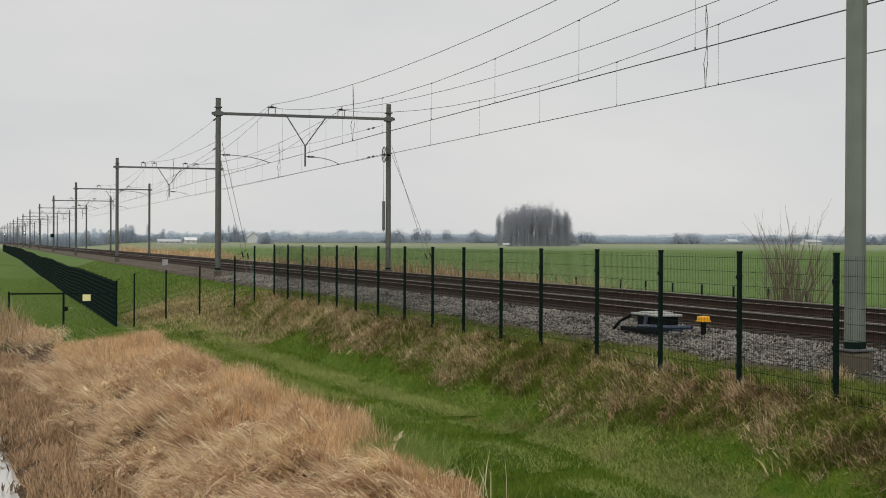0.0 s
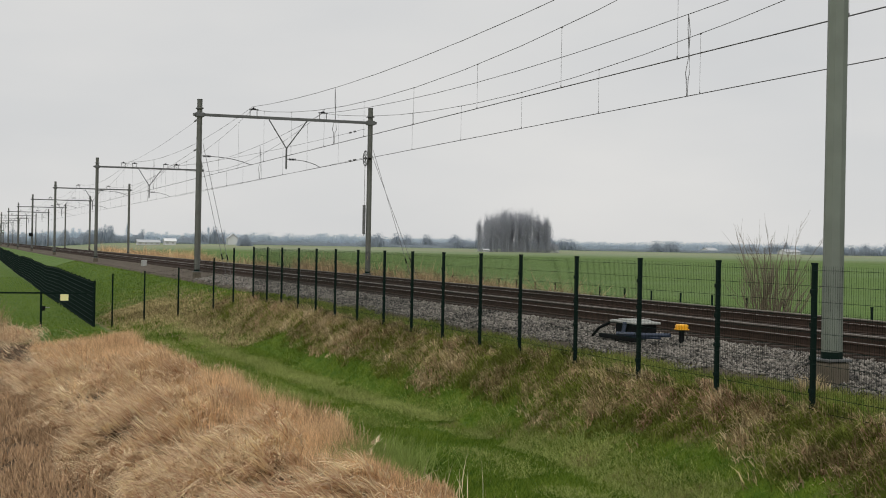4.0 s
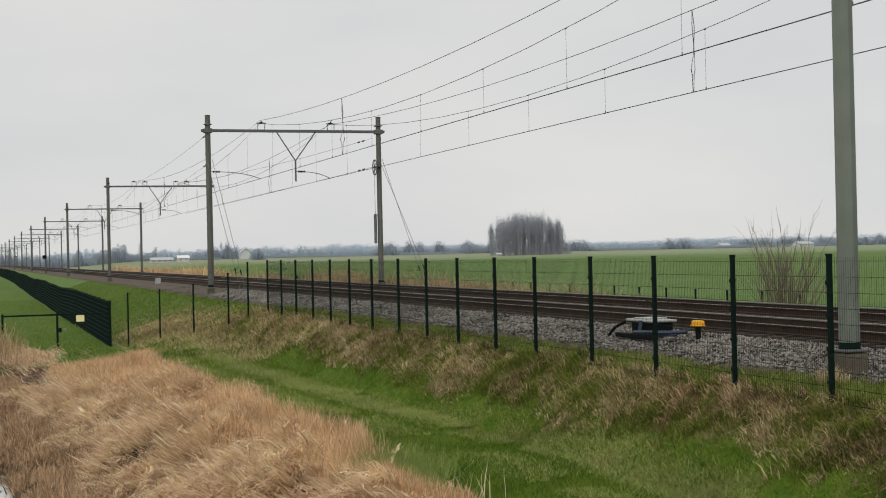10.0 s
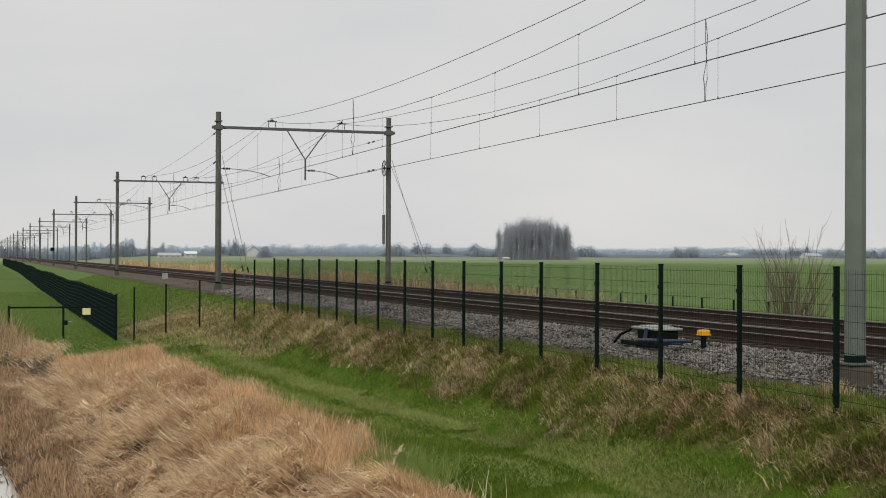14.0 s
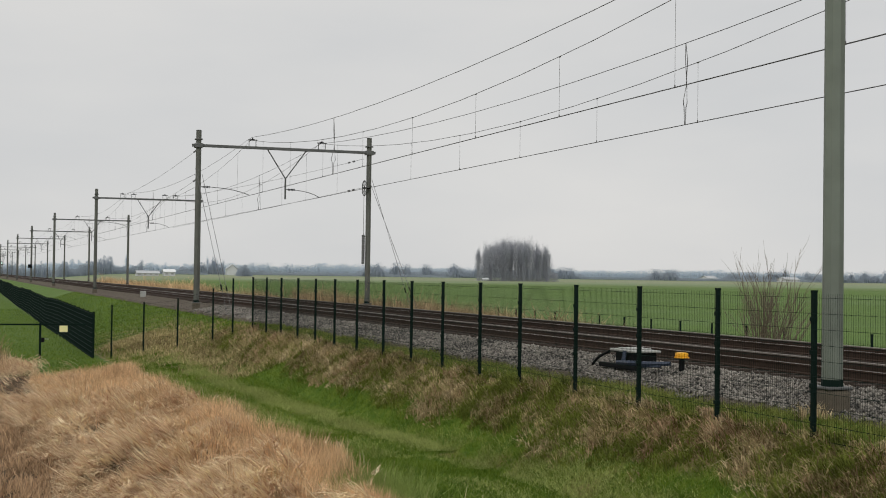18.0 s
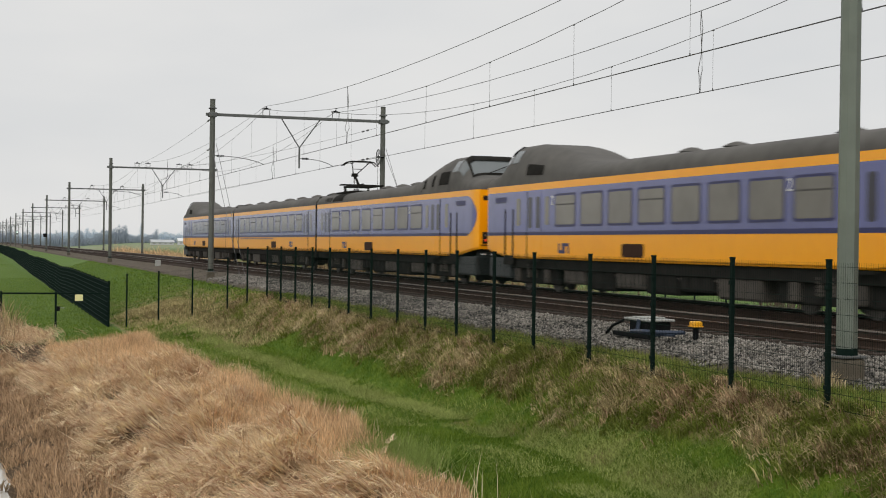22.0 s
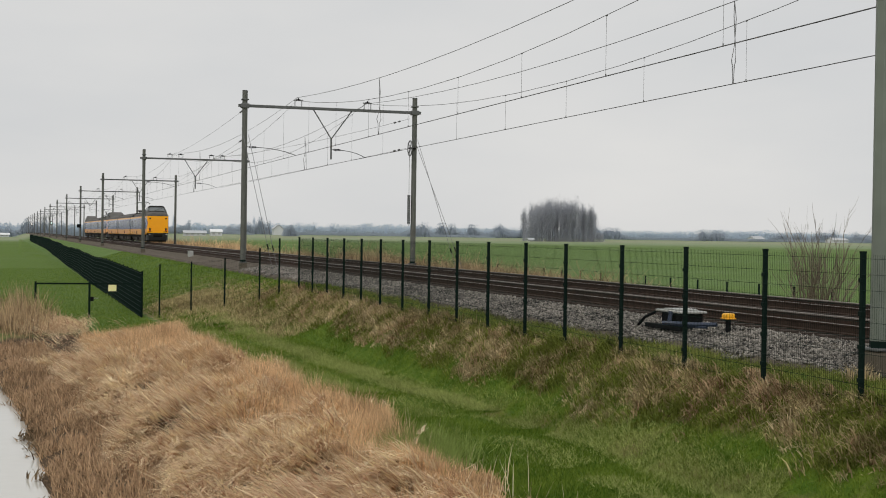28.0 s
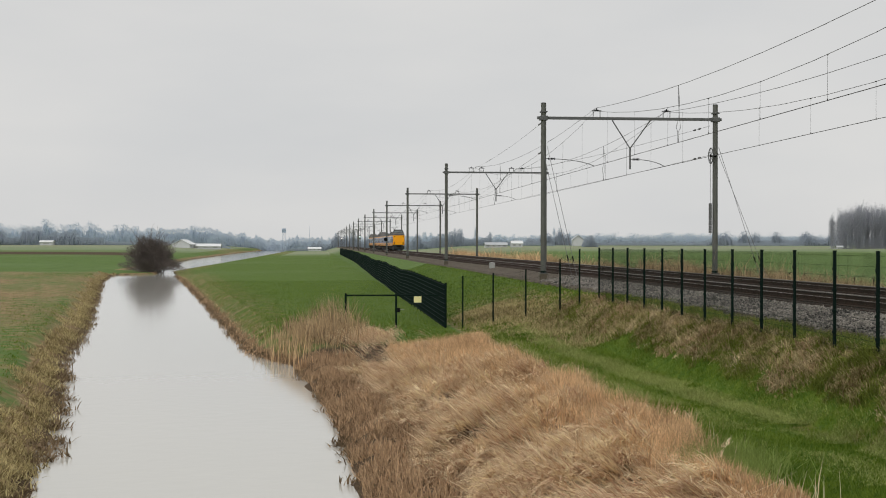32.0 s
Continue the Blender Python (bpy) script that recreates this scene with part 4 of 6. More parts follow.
        for side in (-1, 1):
            bm = bmesh.new()
            box(bm, side * 0.98, -0.02, 1.02, side * 1.14, 0.10, 1.07, 0.01)
            part("marker", bm, WHITE, apron, "white stencil mark")
        for side in (-1, 1):
            bm = bmesh.new()
            box(bm, side * 1.0, 0.3, 0.25, side * 1.3, 2.4, 0.96, 0.06)
            part("side_skirt", bm, APRON, car)
        bm = bmesh.new()
        rod(bm, (0, -0.42, 0.98), (0, 0.3, 0.98), 0.13, 0.16, 10)
        box(bm, -0.22, -0.45, 0.82, 0.22, -0.3, 1.14, 0.03)
        part("coupler", bm, UNDER, car)
        shield = part("windscreen", roof_patch(1.28, 1.88, 49, 131), SHIELD, car, "sloping windscreen of the raised cab", True)
        for a in (49, 131):
            part("pillar", roof_patch(1.22, 1.95, a - 2.2, a + 2.2, 0.035), UNDER, shield, "dark windscreen pillar")
        part("screen_sill", roof_patch(1.2, 1.3, 46, 134, 0.03), UNDER, shield)
        bm = bmesh.new()
        a, b = roof_point(1.27, radians(100), True), roof_point(1.62, radians(72), True)
        rod(bm, (a[0], 1.22, a[1] + 0.05), (b[0], 1.58, b[1] + 0.07), 0.018, 0.012, 5)
        rod(bm, (b[0] - 0.3, 1.46, b[1] - 0.02), (b[0] + 0.1, 1.62, b[1] + 0.09), 0.014, None, 5)
        part("wiper", bm, UNDER, shield, "black windscreen wiper")
        for a0, a1 in ((25, 46), (134, 155)):
            for s0, s1 in ((1.66, 2.26), (2.36, 2.95)):
                part("cab_side_window", roof_patch(s0, s1, a0, a1, 0.014), SHIELD, car, "raised cab side window", True)
        part("brow", roof_patch(1.84, 2.2, 46, 134, 0.06), UNDER, shield, "dark brow over the windscreen")
        for a0, a1 in ((8, 27), (153, 172)):
            s0, s1 = (3.9, 5.3) if nose_leads else (3.15, 4.3)
            part("roof_grille", roof_patch(s0, s1, a0 + (0 if a0 < 90 or not nose_leads else 6), a1 - (6 if a0 < 90 and nose_leads else 0), 0.014), UNDER, car, "dark roof grille")
            if not nose_leads:
                part("roof_slot", roof_patch(4.95, 5.2, a0, a1, 0.014), UNDER, car, "dark roof slot")
                part("roof_slot", roof_patch(6.05, 6.3, a0, a1 + (14 if a0 < 90 else 0), 0.014), UNDER, car, "dark roof slot")
                part("roof_seam", roof_patch(6.5, 6.58, 4, 176, 0.01), UNDER, car)
        for side in (-1, 1):
            bm = bmesh.new()
            box(bm, side * 0.9, -0.012, 3.02, side * 1.12, 0.05, 3.2, 0.02)
            part("top_lamp", bm, UNDER, car)
            bm = bmesh.new()
            box(bm, side * 0.9, -0.014, 1.42, side * 1.14, 0.05, 1.86, 0.03)
            lamp = part("lamp_cluster", bm, UNDER, car, "dark lamp cluster")
            bm = bmesh.new()
            rod(bm, (side * 1.02, -0.012, 1.56), (side * 1.02, -0.03, 1.56), 0.055, 0.05, 12)
            part("tail_lamp", bm, REDLAMP if not nose_leads else WHITE, lamp, "lit red tail lamp" if not nose_leads else "")
            bm = bmesh.new()
            rod(bm, (side * 1.02, -0.012, 1.74), (side * 1.02, -0.022, 1.74), 0.045, 0.04, 12)
            part("head_lamp", bm, GLASS, lamp)
            bm = bmesh.new()
            box(bm, side * 0.72, -0.02, 1.36, side * 1.2, 0.05, 1.40)
            part("handrail", bm, UNDER, car)
        for side in (-1, 1):
            bm = bmesh.new()
            side_panel(bm, 2.02, 2.12, 1.0, 2.62, side, 0.014)
            d = part("cab_door_recess", bm, UNDER, car, "dark grab-rail recess of the cab door")
            bm = bmesh.new()
            side_panel(bm, 2.74, 2.84, 1.0, 2.62, side, 0.014)
            part("grab_rail", bm, UNDER, d)
            bm = bmesh.new()
            side_panel(bm, 2.0, 2.86, 0.72, 1.04, side, 0.03)
            part("cab_step", bm, UNDER, d)
            bm = bmesh.new()
            side_panel(bm, 1.1, 2.2, 2.84, 3.04, side, 0.01)
            part("side_grille", bm, NAVY, car)
    for a, b in ((CAR - 0.155, CAR - 0.003),) if cab else ((0.003, 0.135), (CAR - 0.155, CAR - 0.003)):
        bm = bmesh.new()
        box(bm, -HALF - 0.016, a, 0.85, HALF + 0.016, b, 3.46, 0.02)
        box(bm, -1.22, a, 3.4, 1.22, b, 3.86, 0.05)
        box(bm, -0.8, a, 3.8, 0.8, b, 4.0, 0.05)
        part("gangway_bellows", bm, UNDER, car, "black rubber gangway bellows")
    if panto:
        build_pantograph(car, 20.6, panto)
    return car


def build_train():
    """Two coupled three-car sets; each entry is the car, its offset from the train's tail and whether it is turned round."""
    words = "yellow and blue train end car with raised cab and pantograph"
    tail, other = build_car("cab", words, False, -1), build_car("cab", words, False, 1)
    middle = build_car("mid", "yellow and blue train middle car with ten side windows", False, 0)
    lead = build_car("cab", "yellow and blue train leading car with raised cab", True, 0)
    unit = 3 * CAR + 0.9
    cars = [(tail, 0.0, False), (middle, CAR, False), (lead, 3 * CAR, True)]
    ahead = [(other, unit, False)] + [(copy_thing(car, pose(0, 0, 0)), off + unit, turned) for car, off, turned in cars[1:]]
    return cars + ahead


train = build_train()

# ---- beside the track ----
LID = material("grey_lid", (0.34, 0.35, 0.33), 0.6, 0.0, 0.1, 4.0)
DARKBLUE = material("dark_blue_hose", (0.028, 0.042, 0.075), 0.5, 0.0, 0.2, 6.0)
CAPYELLOW = material("yellow_cap", (0.85, 0.42, 0.01), 0.45, 0.0, 0.06, 4.0)


def build_track_box():
    g = empty("trackside_cabinet", pose(12.95, 25.0, -0.38), "low black trackside box with grey lid on the ballast", "trackside equipment")
    bm = bmesh.new()
    box(bm, -0.25, -0.42, 0.0, 0.25, 0.42, 0.27, 0.03)
    part("body", bm, BLACK, g)
    bm = bmesh.new()
    box(bm, -0.3, -0.5, 0.27, 0.3, 0.6, 0.32, 0.02)
    box(bm, -0.24, -0.2, 0.315, 0.24, 0.34, 0.35, 0.015)
    part("lid", bm, LID, g, "pale grey moulded lid")
    bm = bmesh.new()
    strand(bm, [(-0.3, 0.6, 0.25), (-0.34, 1.0, 0.12), (-0.36, 1.25, -0.05)], 0.03, 6)
    part("cable", bm, BLACK, g)
    bm = bmesh.new()
    box(bm, -0.42, -0.75, -0.06, -0.3, 0.85, 0.03, 0.02)
    part("foot", bm, BLACK, g)
    bm = bmesh.new()
    for v in (-0.14, -0.07):
        strand(bm, [(-0.30, v, 0.3), (-0.34, v - 0.01, 0.1), (-0.36, v - 0.2, 0.03), (-0.30, -0.9, 0.04), (-0.15, -1.3, 0.06)], 0.026, 6)
    part("hose", bm, DARKBLUE, g, "dark blue hose")
    bm = bmesh.new()
    strand(bm, [(-0.36, 0.1, 0.06), (-0.40, -0.5, 0.09), (-0.30, -1.0, 0.10), (0.0, -1.42, 0.12)], 0.045, 6)
    part("conduit", bm, DARKBLUE, g, "dark blue hose")
    c = empty("yellow_marker_cap", pose(13.15, 23.5, -0.31), "yellow capped cable terminal on a black stub", "trackside equipment")
    bm = bmesh.new()
    rod(bm, (0, 0, -0.2), (0, 0, 0.17), 0.055, 0.055, 10)
    part("stub", bm, BLACK, c)
    bm = bmesh.new()
    box(bm, -0.095, -0.105, 0.17, 0.095, 0.105, 0.27, 0.03)
    box(bm, -0.105, -0.12, 0.16, 0.105, 0.12, 0.185, 0.01)
    part("cap", bm, CAPYELLOW, c)


def build_gate():
    g = empty("field_gate", pose(0, 61.9, -2.42), "low dark green field gate with a single top bar", "gate")
    for x, h in ((1.25, 1.58), (3.5, 1.56)):
        bm = bmesh.new()
        box(bm, x - 0.045, -0.045, -0.4, x + 0.045, 0.045, h, 0.006)
        part("post", bm, FENCE, g)
    bm = bmesh.new()
    box(bm, 1.25, -0.03, 1.45, 5.4, 0.03, 1.52, 0.006)
    part("top_bar", bm, FENCE, g)
    bm = bmesh.new()
    box(bm, 3.55, -0.05, 0.72, 3.68, 0.05, 0.92, 0.01)
    lock = part("lock_box", bm, BLACK, g)
    bm = bmesh.new()
    rod(bm, (3.68, -0.06, 0.86), (3.86, -0.06, 0.86), 0.014, None, 6)
    part("handle", bm, LID, lock, "bright lever handle")
    s = empty("warning_sign", pose(4.46, 61.82, -1.12), "small pale yellow sign plate on the gate", "sign")
    bm = bmesh.new()
    box(bm, -0.17, -0.012, -0.14, 0.17, 0.012, 0.14, 0.004)
    part("plate", bm, material("pale_yellow_plate", (0.85, 0.80, 0.40), 0.5, 0, 0.05, 5.0), s)
    for u in (-0.1, 0.1):
        bm = bmesh.new()
        box(bm, u - 0.012, 0.0, 0.1, u + 0.012, 0.06, 0.24)
        part("strap", bm, FENCE, s)


build_track_box()
build_gate()


def build_signals():
    for x, y, colour, label in ((11.9, 690.0, (1.0, 0.95, 0.9), "distant railway signal post with a lit white lamp"), (16.93, 560.0, (0.75, 1.0, 0.9), "distant railway signal post with a lit pale green lamp")):
        s = empty("railway_signal", pose(x, y, 0), label, "railway signal", "line signals")
        bm = bmesh.new()
        rod(bm, (0, 0, -0.6), (0, 0, 4.6), 0.12, 0.1, 8)
        part("post", bm, GALV, s)
        bm = bmesh.new()
        box(bm, -0.4, -0.1, 3.4, 0.4, 0.1, 4.9, 0.1)
        head = part("head", bm, GALV, s)
        bm = bmesh.new()
        rod(bm, (0, -0.1, 4.3), (0, -0.18, 4.3), 0.26, 0.25, 14)
        part("lamp", bm, glow("signal_lamp", colour, 1.2), head, "lit signal lamp")
    for i, x in ((4, MAST_X[0]),):
        b = empty("mast_box", pose(x - 0.26, PORTAL_Y + SPAN * (i - 1), 2.2), "small black box clamped to a mast", "equipment box")
        bm = bmesh.new()
        box(bm, -0.28, -0.2, -0.3, 0.4, 0.1, 0.3, 0.04)
        part("case", bm, BLACK, b)


build_signals()


# ---- plants ----
STRAW = material("flattened_reed", (0.71, 0.42, 0.275), 0.85, 0, 0.3, 7.0, tint=(1.0, 0.68, 0.465), island=0.85, thin=0.3)
REED = material("standing_reed", (0.42, 0.262, 0.145), 0.85, 0, 0.25, 4.0, tint=(0.85, 0.57, 0.335), island=0.8, thin=0.22)
STUBBLE = material("brown_stubble", (0.23, 0.15, 0.088), 0.9, 0, 0.15, 4.0, tint=(0.57, 0.395, 0.245), island=0.9, thin=0.3)
FADED = material("faded_reed", (0.20, 0.14, 0.085), 0.9, 0, 0.15, 3.0, tint=(0.58, 0.43, 0.26), island=0.9, thin=0.25)
SEDGE = material("dark_sedge", (0.20, 0.145, 0.09), 0.9, 0, 0.5, 2.0, island=0.9, thin=0.2)
DRYGRASS = material("dry_tall_grass", (0.195, 0.148, 0.070), 0.9, 0, 0.15, 3.5, tint=(0.55, 0.465, 0.242), island=0.9, thin=0.35)
CLIPPINGS = material("worn_grass", (0.31, 0.35, 0.115), 0.9, 0, 0.4, 1.2, island=0.9, thin=0.35)
SHOOTS = material("green_shoots", (0.235, 0.30, 0.085), 0.9, 0, 0.4, 1.2, island=0.9, thin=0.35)
RUSSET = material("russet_grass", (0.245, 0.155, 0.086), 0.9, 0, 0.15, 3.5, tint=(0.57, 0.41, 0.255), island=0.9, thin=0.35)
BLEACHED = material("bleached_grass", (0.42, 0.33, 0.19), 0.9, 0, 0.15, 3.5, tint=(0.70, 0.58, 0.37), island=0.9, thin=0.35)
OLIVE = material("olive_grass", (0.178, 0.208, 0.044), 0.9, 0, 0.4, 3.5, island=0.9, thin=0.4)
STRIP = material("thin_grass", (0.095, 0.132, 0.026), 0.9, 0, 0.2, 2.6, tint=(0.27, 0.29, 0.083), island=0.9, thin=0.3)
LAWN = material("mown_grass", (0.056, 0.130, 0.013), 0.85, 0, 0.2, 2.6, tint=(0.165, 0.225, 0.033), island=0.9, thin=0.3)
BARK = material("bare_twigs", (0.17, 0.14, 0.105), 0.95, 0, 0.3, 4.0)
BARK_DARK = material("dark_bare_bush", (0.16, 0.135, 0.125), 0.95, 0, 0.3, 2.0)
# Far trees are coloured pale grey-blue to stand in for distance haze.
HAZY = material("hazed_distance", (0.54, 0.62, 0.71), 1.0, 0, 0.08, 0.05, thin=0.5)
HAZY_NEAR = material("hazed_hedgerow", (0.38, 0.43, 0.50), 1.0, 0, 0.10, 0.1, thin=0.5)
HAZY_GROVE = material("hazed_grove", (0.44, 0.455, 0.50), 1.0, 0, 0.10, 0.1, thin=0.5)
rng = np.random.default_rng(11)


def blades(name, x, y, z, az, lean, droop, length, width, mat, label, category, thick=True):
    """Many ribbons of grass or reed as one mesh: each stands at (x, y, z), leans towards az and bends over by droop."""
    n = len(x)
    az, lean, droop, length, width = (np.broadcast_to(np.asarray(v, float), n) for v in (az, lean, droop, length, width))
    base = np.stack([x, y, z], -1)
    h = np.stack([np.cos(az), np.sin(az), np.zeros(n)], -1)
    up = np.array([0, 0, 1.0])
    tw = az + rng.uniform(-1.2, 1.2, n)
    side = np.stack([-np.sin(tw), np.cos(tw), np.zeros(n)], -1) * (width / 2)[:, None]

    def step(a):
        return h * np.sin(a)[:, None] + up * np.cos(a)[:, None]

    if not thick:
        tip = base + step(lean + droop * 0.5) * length[:, None]
        v = np.stack([base - side, base + side, tip], 1).reshape(-1, 3)
        f = np.arange(3 * n).reshape(-1, 3)
    else:
        mid = base + step(lean) * (length * 0.5)[:, None]
        tip = mid + step(lean + droop) * (length * 0.5)[:, None]
        v = np.stack([base - side, base + side, mid - side * 0.8, mid + side * 0.8, tip], 1).reshape(-1, 3)
        k = 5 * np.arange(n)[:, None]
        f = np.concatenate([k + (0, 1, 3), k + (0, 3, 2), k + (2, 3, 4)], 1).reshape(-1, 3)
    return tagged(big_mesh(name, v, f, mat), label, category, kind="stuff")


def field(x, y, s=1.0, o=0.0):
    """A smooth made-up pattern between -1 and 1."""
    return np.sin(x * 0.9 * s + 1.3 * np.sin(y * 0.55 * s + o)) * np.cos(y * 0.7 * s + 1.1 * np.sin(x * 0.8 * s + o))


def mound(x, y):
    d = x - along(RIGHT_EDGE, y)
    m = ramp01(d, 0.9, 2.6) * (1 - ramp01(x, 5.4, 6.4)) * (1 - 0.75 * ramp01(y, 36, 47)) * (1 - ramp01(y, 50, 54))
    return m * (0.36 + 0.20 * field(x, y, 1.1) + 0.30 * folds(x, y) + 0.12 * field(x, y, 5.0, 1.0))


def folds(x, y):
    """Long ridges and hollows that run the way the reeds were pressed down, between -1 and 1."""
    a, b = -0.80 * x - 0.60 * y, 0.60 * x - 0.80 * y
    b = b + 0.5 * np.sin(a * 0.55 + 1.0) + 0.25 * np.sin(a * 1.3)
    return np.sin(b * 2.9 + 0.9 * np.sin(a * 0.7 + b * 0.4)) * (0.55 + 0.45 * np.sin(a * 0.9 + 1.7 * np.sin(b * 0.6)))


def locks(cx, cy, per, spread, az, az_noise):
    """Repeats each lock's root and direction for the strands that lie in it."""
    n = len(cx)
    x = np.repeat(cx, per) + rng.normal(0, spread, n * per)
    y = np.repeat(cy, per) + rng.normal(0, spread * 1.5, n * per)
    return x, y, np.repeat(az, per) + rng.normal(0, az_noise, n * per)


def path_edge(y):
    """Where the reeds end and the mown path begins."""
    return np.interp(y, (15, 20, 26, 36, 44, 50), (6.2, 6.45, 6.45, 6.2, 5.85, 5.6)) + 0.2 * np.exp(-((y - 22.0) / 1.8) ** 2) + 0.22 * np.sin(y * 0.8) + 0.16 * np.sin(y * 2.1)


def build_reeds():
    # the matted mass on the bank, in locks that lie one way
    n, per = 10500, 11
    cy = 12.5 + 39 * rng.random(n) ** 1.45
    e = along(RIGHT_EDGE, cy)
    start = 1.3 + 0.1 * ramp01(cy, 26, 40) + 0.25 * np.sin(cy * 0.9)
    cx = e + start + (path_edge(cy) - 0.4 - e - start) * rng.random(n)
    gap = 1.15 * folds(cx, cy) + 0.5 * field(cx, cy, 4.3, 4.0) + 0.35 * field(cx, cy, 1.3, 1.0)
    keep = (gap > -0.34) & ((cy < 47) | (cx > 2.6)) & (rng.random(n) > 0.75 * ramp01(cx, 4.6, 6.2))
    cx, cy = cx[keep], cy[keep]
    wild = ramp01(field(cx, cy, 0.55, 2.2) - 0.02 * (cy - 24), 0.05, 0.6)
    az = -2.45 + 0.38 * field(cx, cy, 0.8, 3.0) + 0.3 * field(cx, cy, 2.0, 1.0) + rng.normal(0, 0.3, len(cx)) + wild * rng.normal(0, 0.9, len(cx))
    lean, droop, ln = (np.repeat(rng.uniform(p, q, len(cx)), per) for p, q in ((0.85, 1.6), (0.0, 0.6), (0.28, 0.72)))
    x, y, az = locks(cx, cy, per, 0.045, az, 0.15)
    n = len(x)
    z = land(x, y) + mound(x, y) * rng.uniform(0.7, 1.05, n) + np.repeat(rng.uniform(-0.14, 0.16, len(cx)), per)
    blades("flattened_reeds", x, y, z, az, lean + rng.normal(0, 0.07, n), droop + rng.normal(0, 0.12, n), ln * rng.uniform(0.6, 1.1, n), rng.uniform(0.016, 0.033, n), STRAW, "matted pale straw-coloured reeds flattened on the ditch bank", "reeds")
    # broken stalks thrown across it
    n = 3600
    y = 12.5 + 38 * rng.random(n) ** 1.4
    e = along(RIGHT_EDGE, y)
    x = e + 1.6 + (6.2 - e - 1.6) * rng.random(n)
    z = land(x, y) + mound(x, y) + rng.uniform(0.0, 0.16, n)
    blades("broken_reeds", x, y, z, -2.4 + rng.normal(0, 0.8, n), rng.uniform(1.0, 1.7, n), rng.uniform(-0.3, 0.8, n), rng.uniform(0.3, 0.8, n), rng.uniform(0.012, 0.022, n), STRAW, "broken pale reed stalks lying across the bank", "reeds")
    # green shoots among the reeds
    n = 6500
    y = 21.5 + rng.normal(0, 0.75, n)
    x = 6.3 + rng.normal(0, 0.36, n)
    blades("green_shoots", x, y, land(x, y) + 0.1, rng.uniform(0, 6.28, n), rng.uniform(0.1, 0.9, n), 0.6, rng.uniform(0.25, 0.6, n), rng.uniform(0.008, 0.015, n), SHOOTS, "dull green shoots growing through the reeds", "grass", False)
    # still standing along the path
    n = 52000
    y = 13 + 37 * rng.random(n) ** 1.3
    x = path_edge(y) - np.abs(rng.normal(0, 1.0, n)) * (1 + 0.6 * np.clip(field(y * 0, y, 1.1, 2.0), -0.6, 1))
    keep = rng.random(n) > 0.8 * np.exp(-((x - 6.4) / 0.5) ** 2 - ((y - 21.4) / 0.9) ** 2)
    x, y = x[keep], y[keep]
    n = len(x)
    z = land(x, y) + mound(x, y) * 0.5
    blades("standing_reeds", x, y, z, rng.uniform(0, 6.28, n), rng.uniform(0.0, 0.42, n), rng.uniform(0.0, 0.6, n), rng.uniform(0.35, 0.8, n) * (0.85 + 0.3 * field(x, y, 1.7)) * (1 - 0.45 * (1 - ramp01(y, 18.5, 22.5))), rng.uniform(0.009, 0.017, n), REED, "reddish-brown dry reeds standing beside the grass path", "reeds")
    n = 9000
    y = rng.uniform(44, 52, n)
    x = rng.uniform(2.6, 6.0, n)
    blades("short_reeds", x, y, land(x, y), rng.uniform(0, 6.28, n), rng.uniform(0.0, 0.5, n), rng.uniform(0.0, 0.6, n), rng.uniform(0.25, 0.6, n), rng.uniform(0.012, 0.022, n), REED, "reddish-brown short reeds at the end of the bank", "reeds")
    # feathery tops
    n, per = 46, 7
    cy = 13 + 36 * rng.random(n) ** 1.3
    cx = path_edge(cy) - np.abs(rng.normal(0.1, 0.25, n)) - 0.05
    x, y, az = locks(cx, cy, per, 0.035, rng.uniform(0, 6.28, n), 0.5)
    n = len(x)
    z = land(x, y) + np.repeat(rng.uniform(0.3, 0.6, len(cx)), per)
    blades("reed_plumes", x, y, z, az, rng.uniform(0.1, 0.7, n), 0.6, rng.uniform(0.08, 0.17, n), rng.uniform(0.010, 0.02, n), STRAW, "pale feathery reed plumes", "reeds")
    n = 240
    y = 13 + 36 * rng.random(n) ** 1.3
    x = path_edge(y) + rng.normal(-0.05, 0.25, n)
    blades("reed_stalks", x, y, land(x, y), rng.uniform(0, 6.28, n), rng.uniform(0.0, 0.3, n), 0.2, rng.uniform(0.35, 0.7, n), rng.uniform(0.008, 0.014, n), STRAW, "pale single reed stalks at the path's edge", "reeds")
    # stubble towards the water
    n = 36000
    y = 13 + 40 * rng.random(n) ** 1.2
    e = along(RIGHT_EDGE, y)
    x = e - 0.05 + 2.2 * rng.random(n)
    keep = field(x, y, 3.0, 2.0) > -0.55
    x, y = x[keep], y[keep]
    n = len(x)
    blades("reed_stubble", x, y, land(x, y), rng.uniform(0, 6.28, n), rng.uniform(0.1, 1.0, n), rng.uniform(0, 0.6, n), rng.uniform(0.12, 0.4, n), rng.uniform(0.012, 0.022, n), STUBBLE, "brown reed stubble above the waterline", "reeds")
    # tall clump at the bend, and its outliers in the water
    n = 3200
    x, y = rng.normal(0.15, 1.0, n), rng.normal(59.2, 2.0, n)
    keep = (x > along(RIGHT_EDGE, y) - 0.2) & (x < 2.3)
    x, y = x[keep], y[keep]
    n = len(x)
    high = np.exp(-((x - 0.7) / 1.3) ** 2) * (rng.random(n) < 0.28)
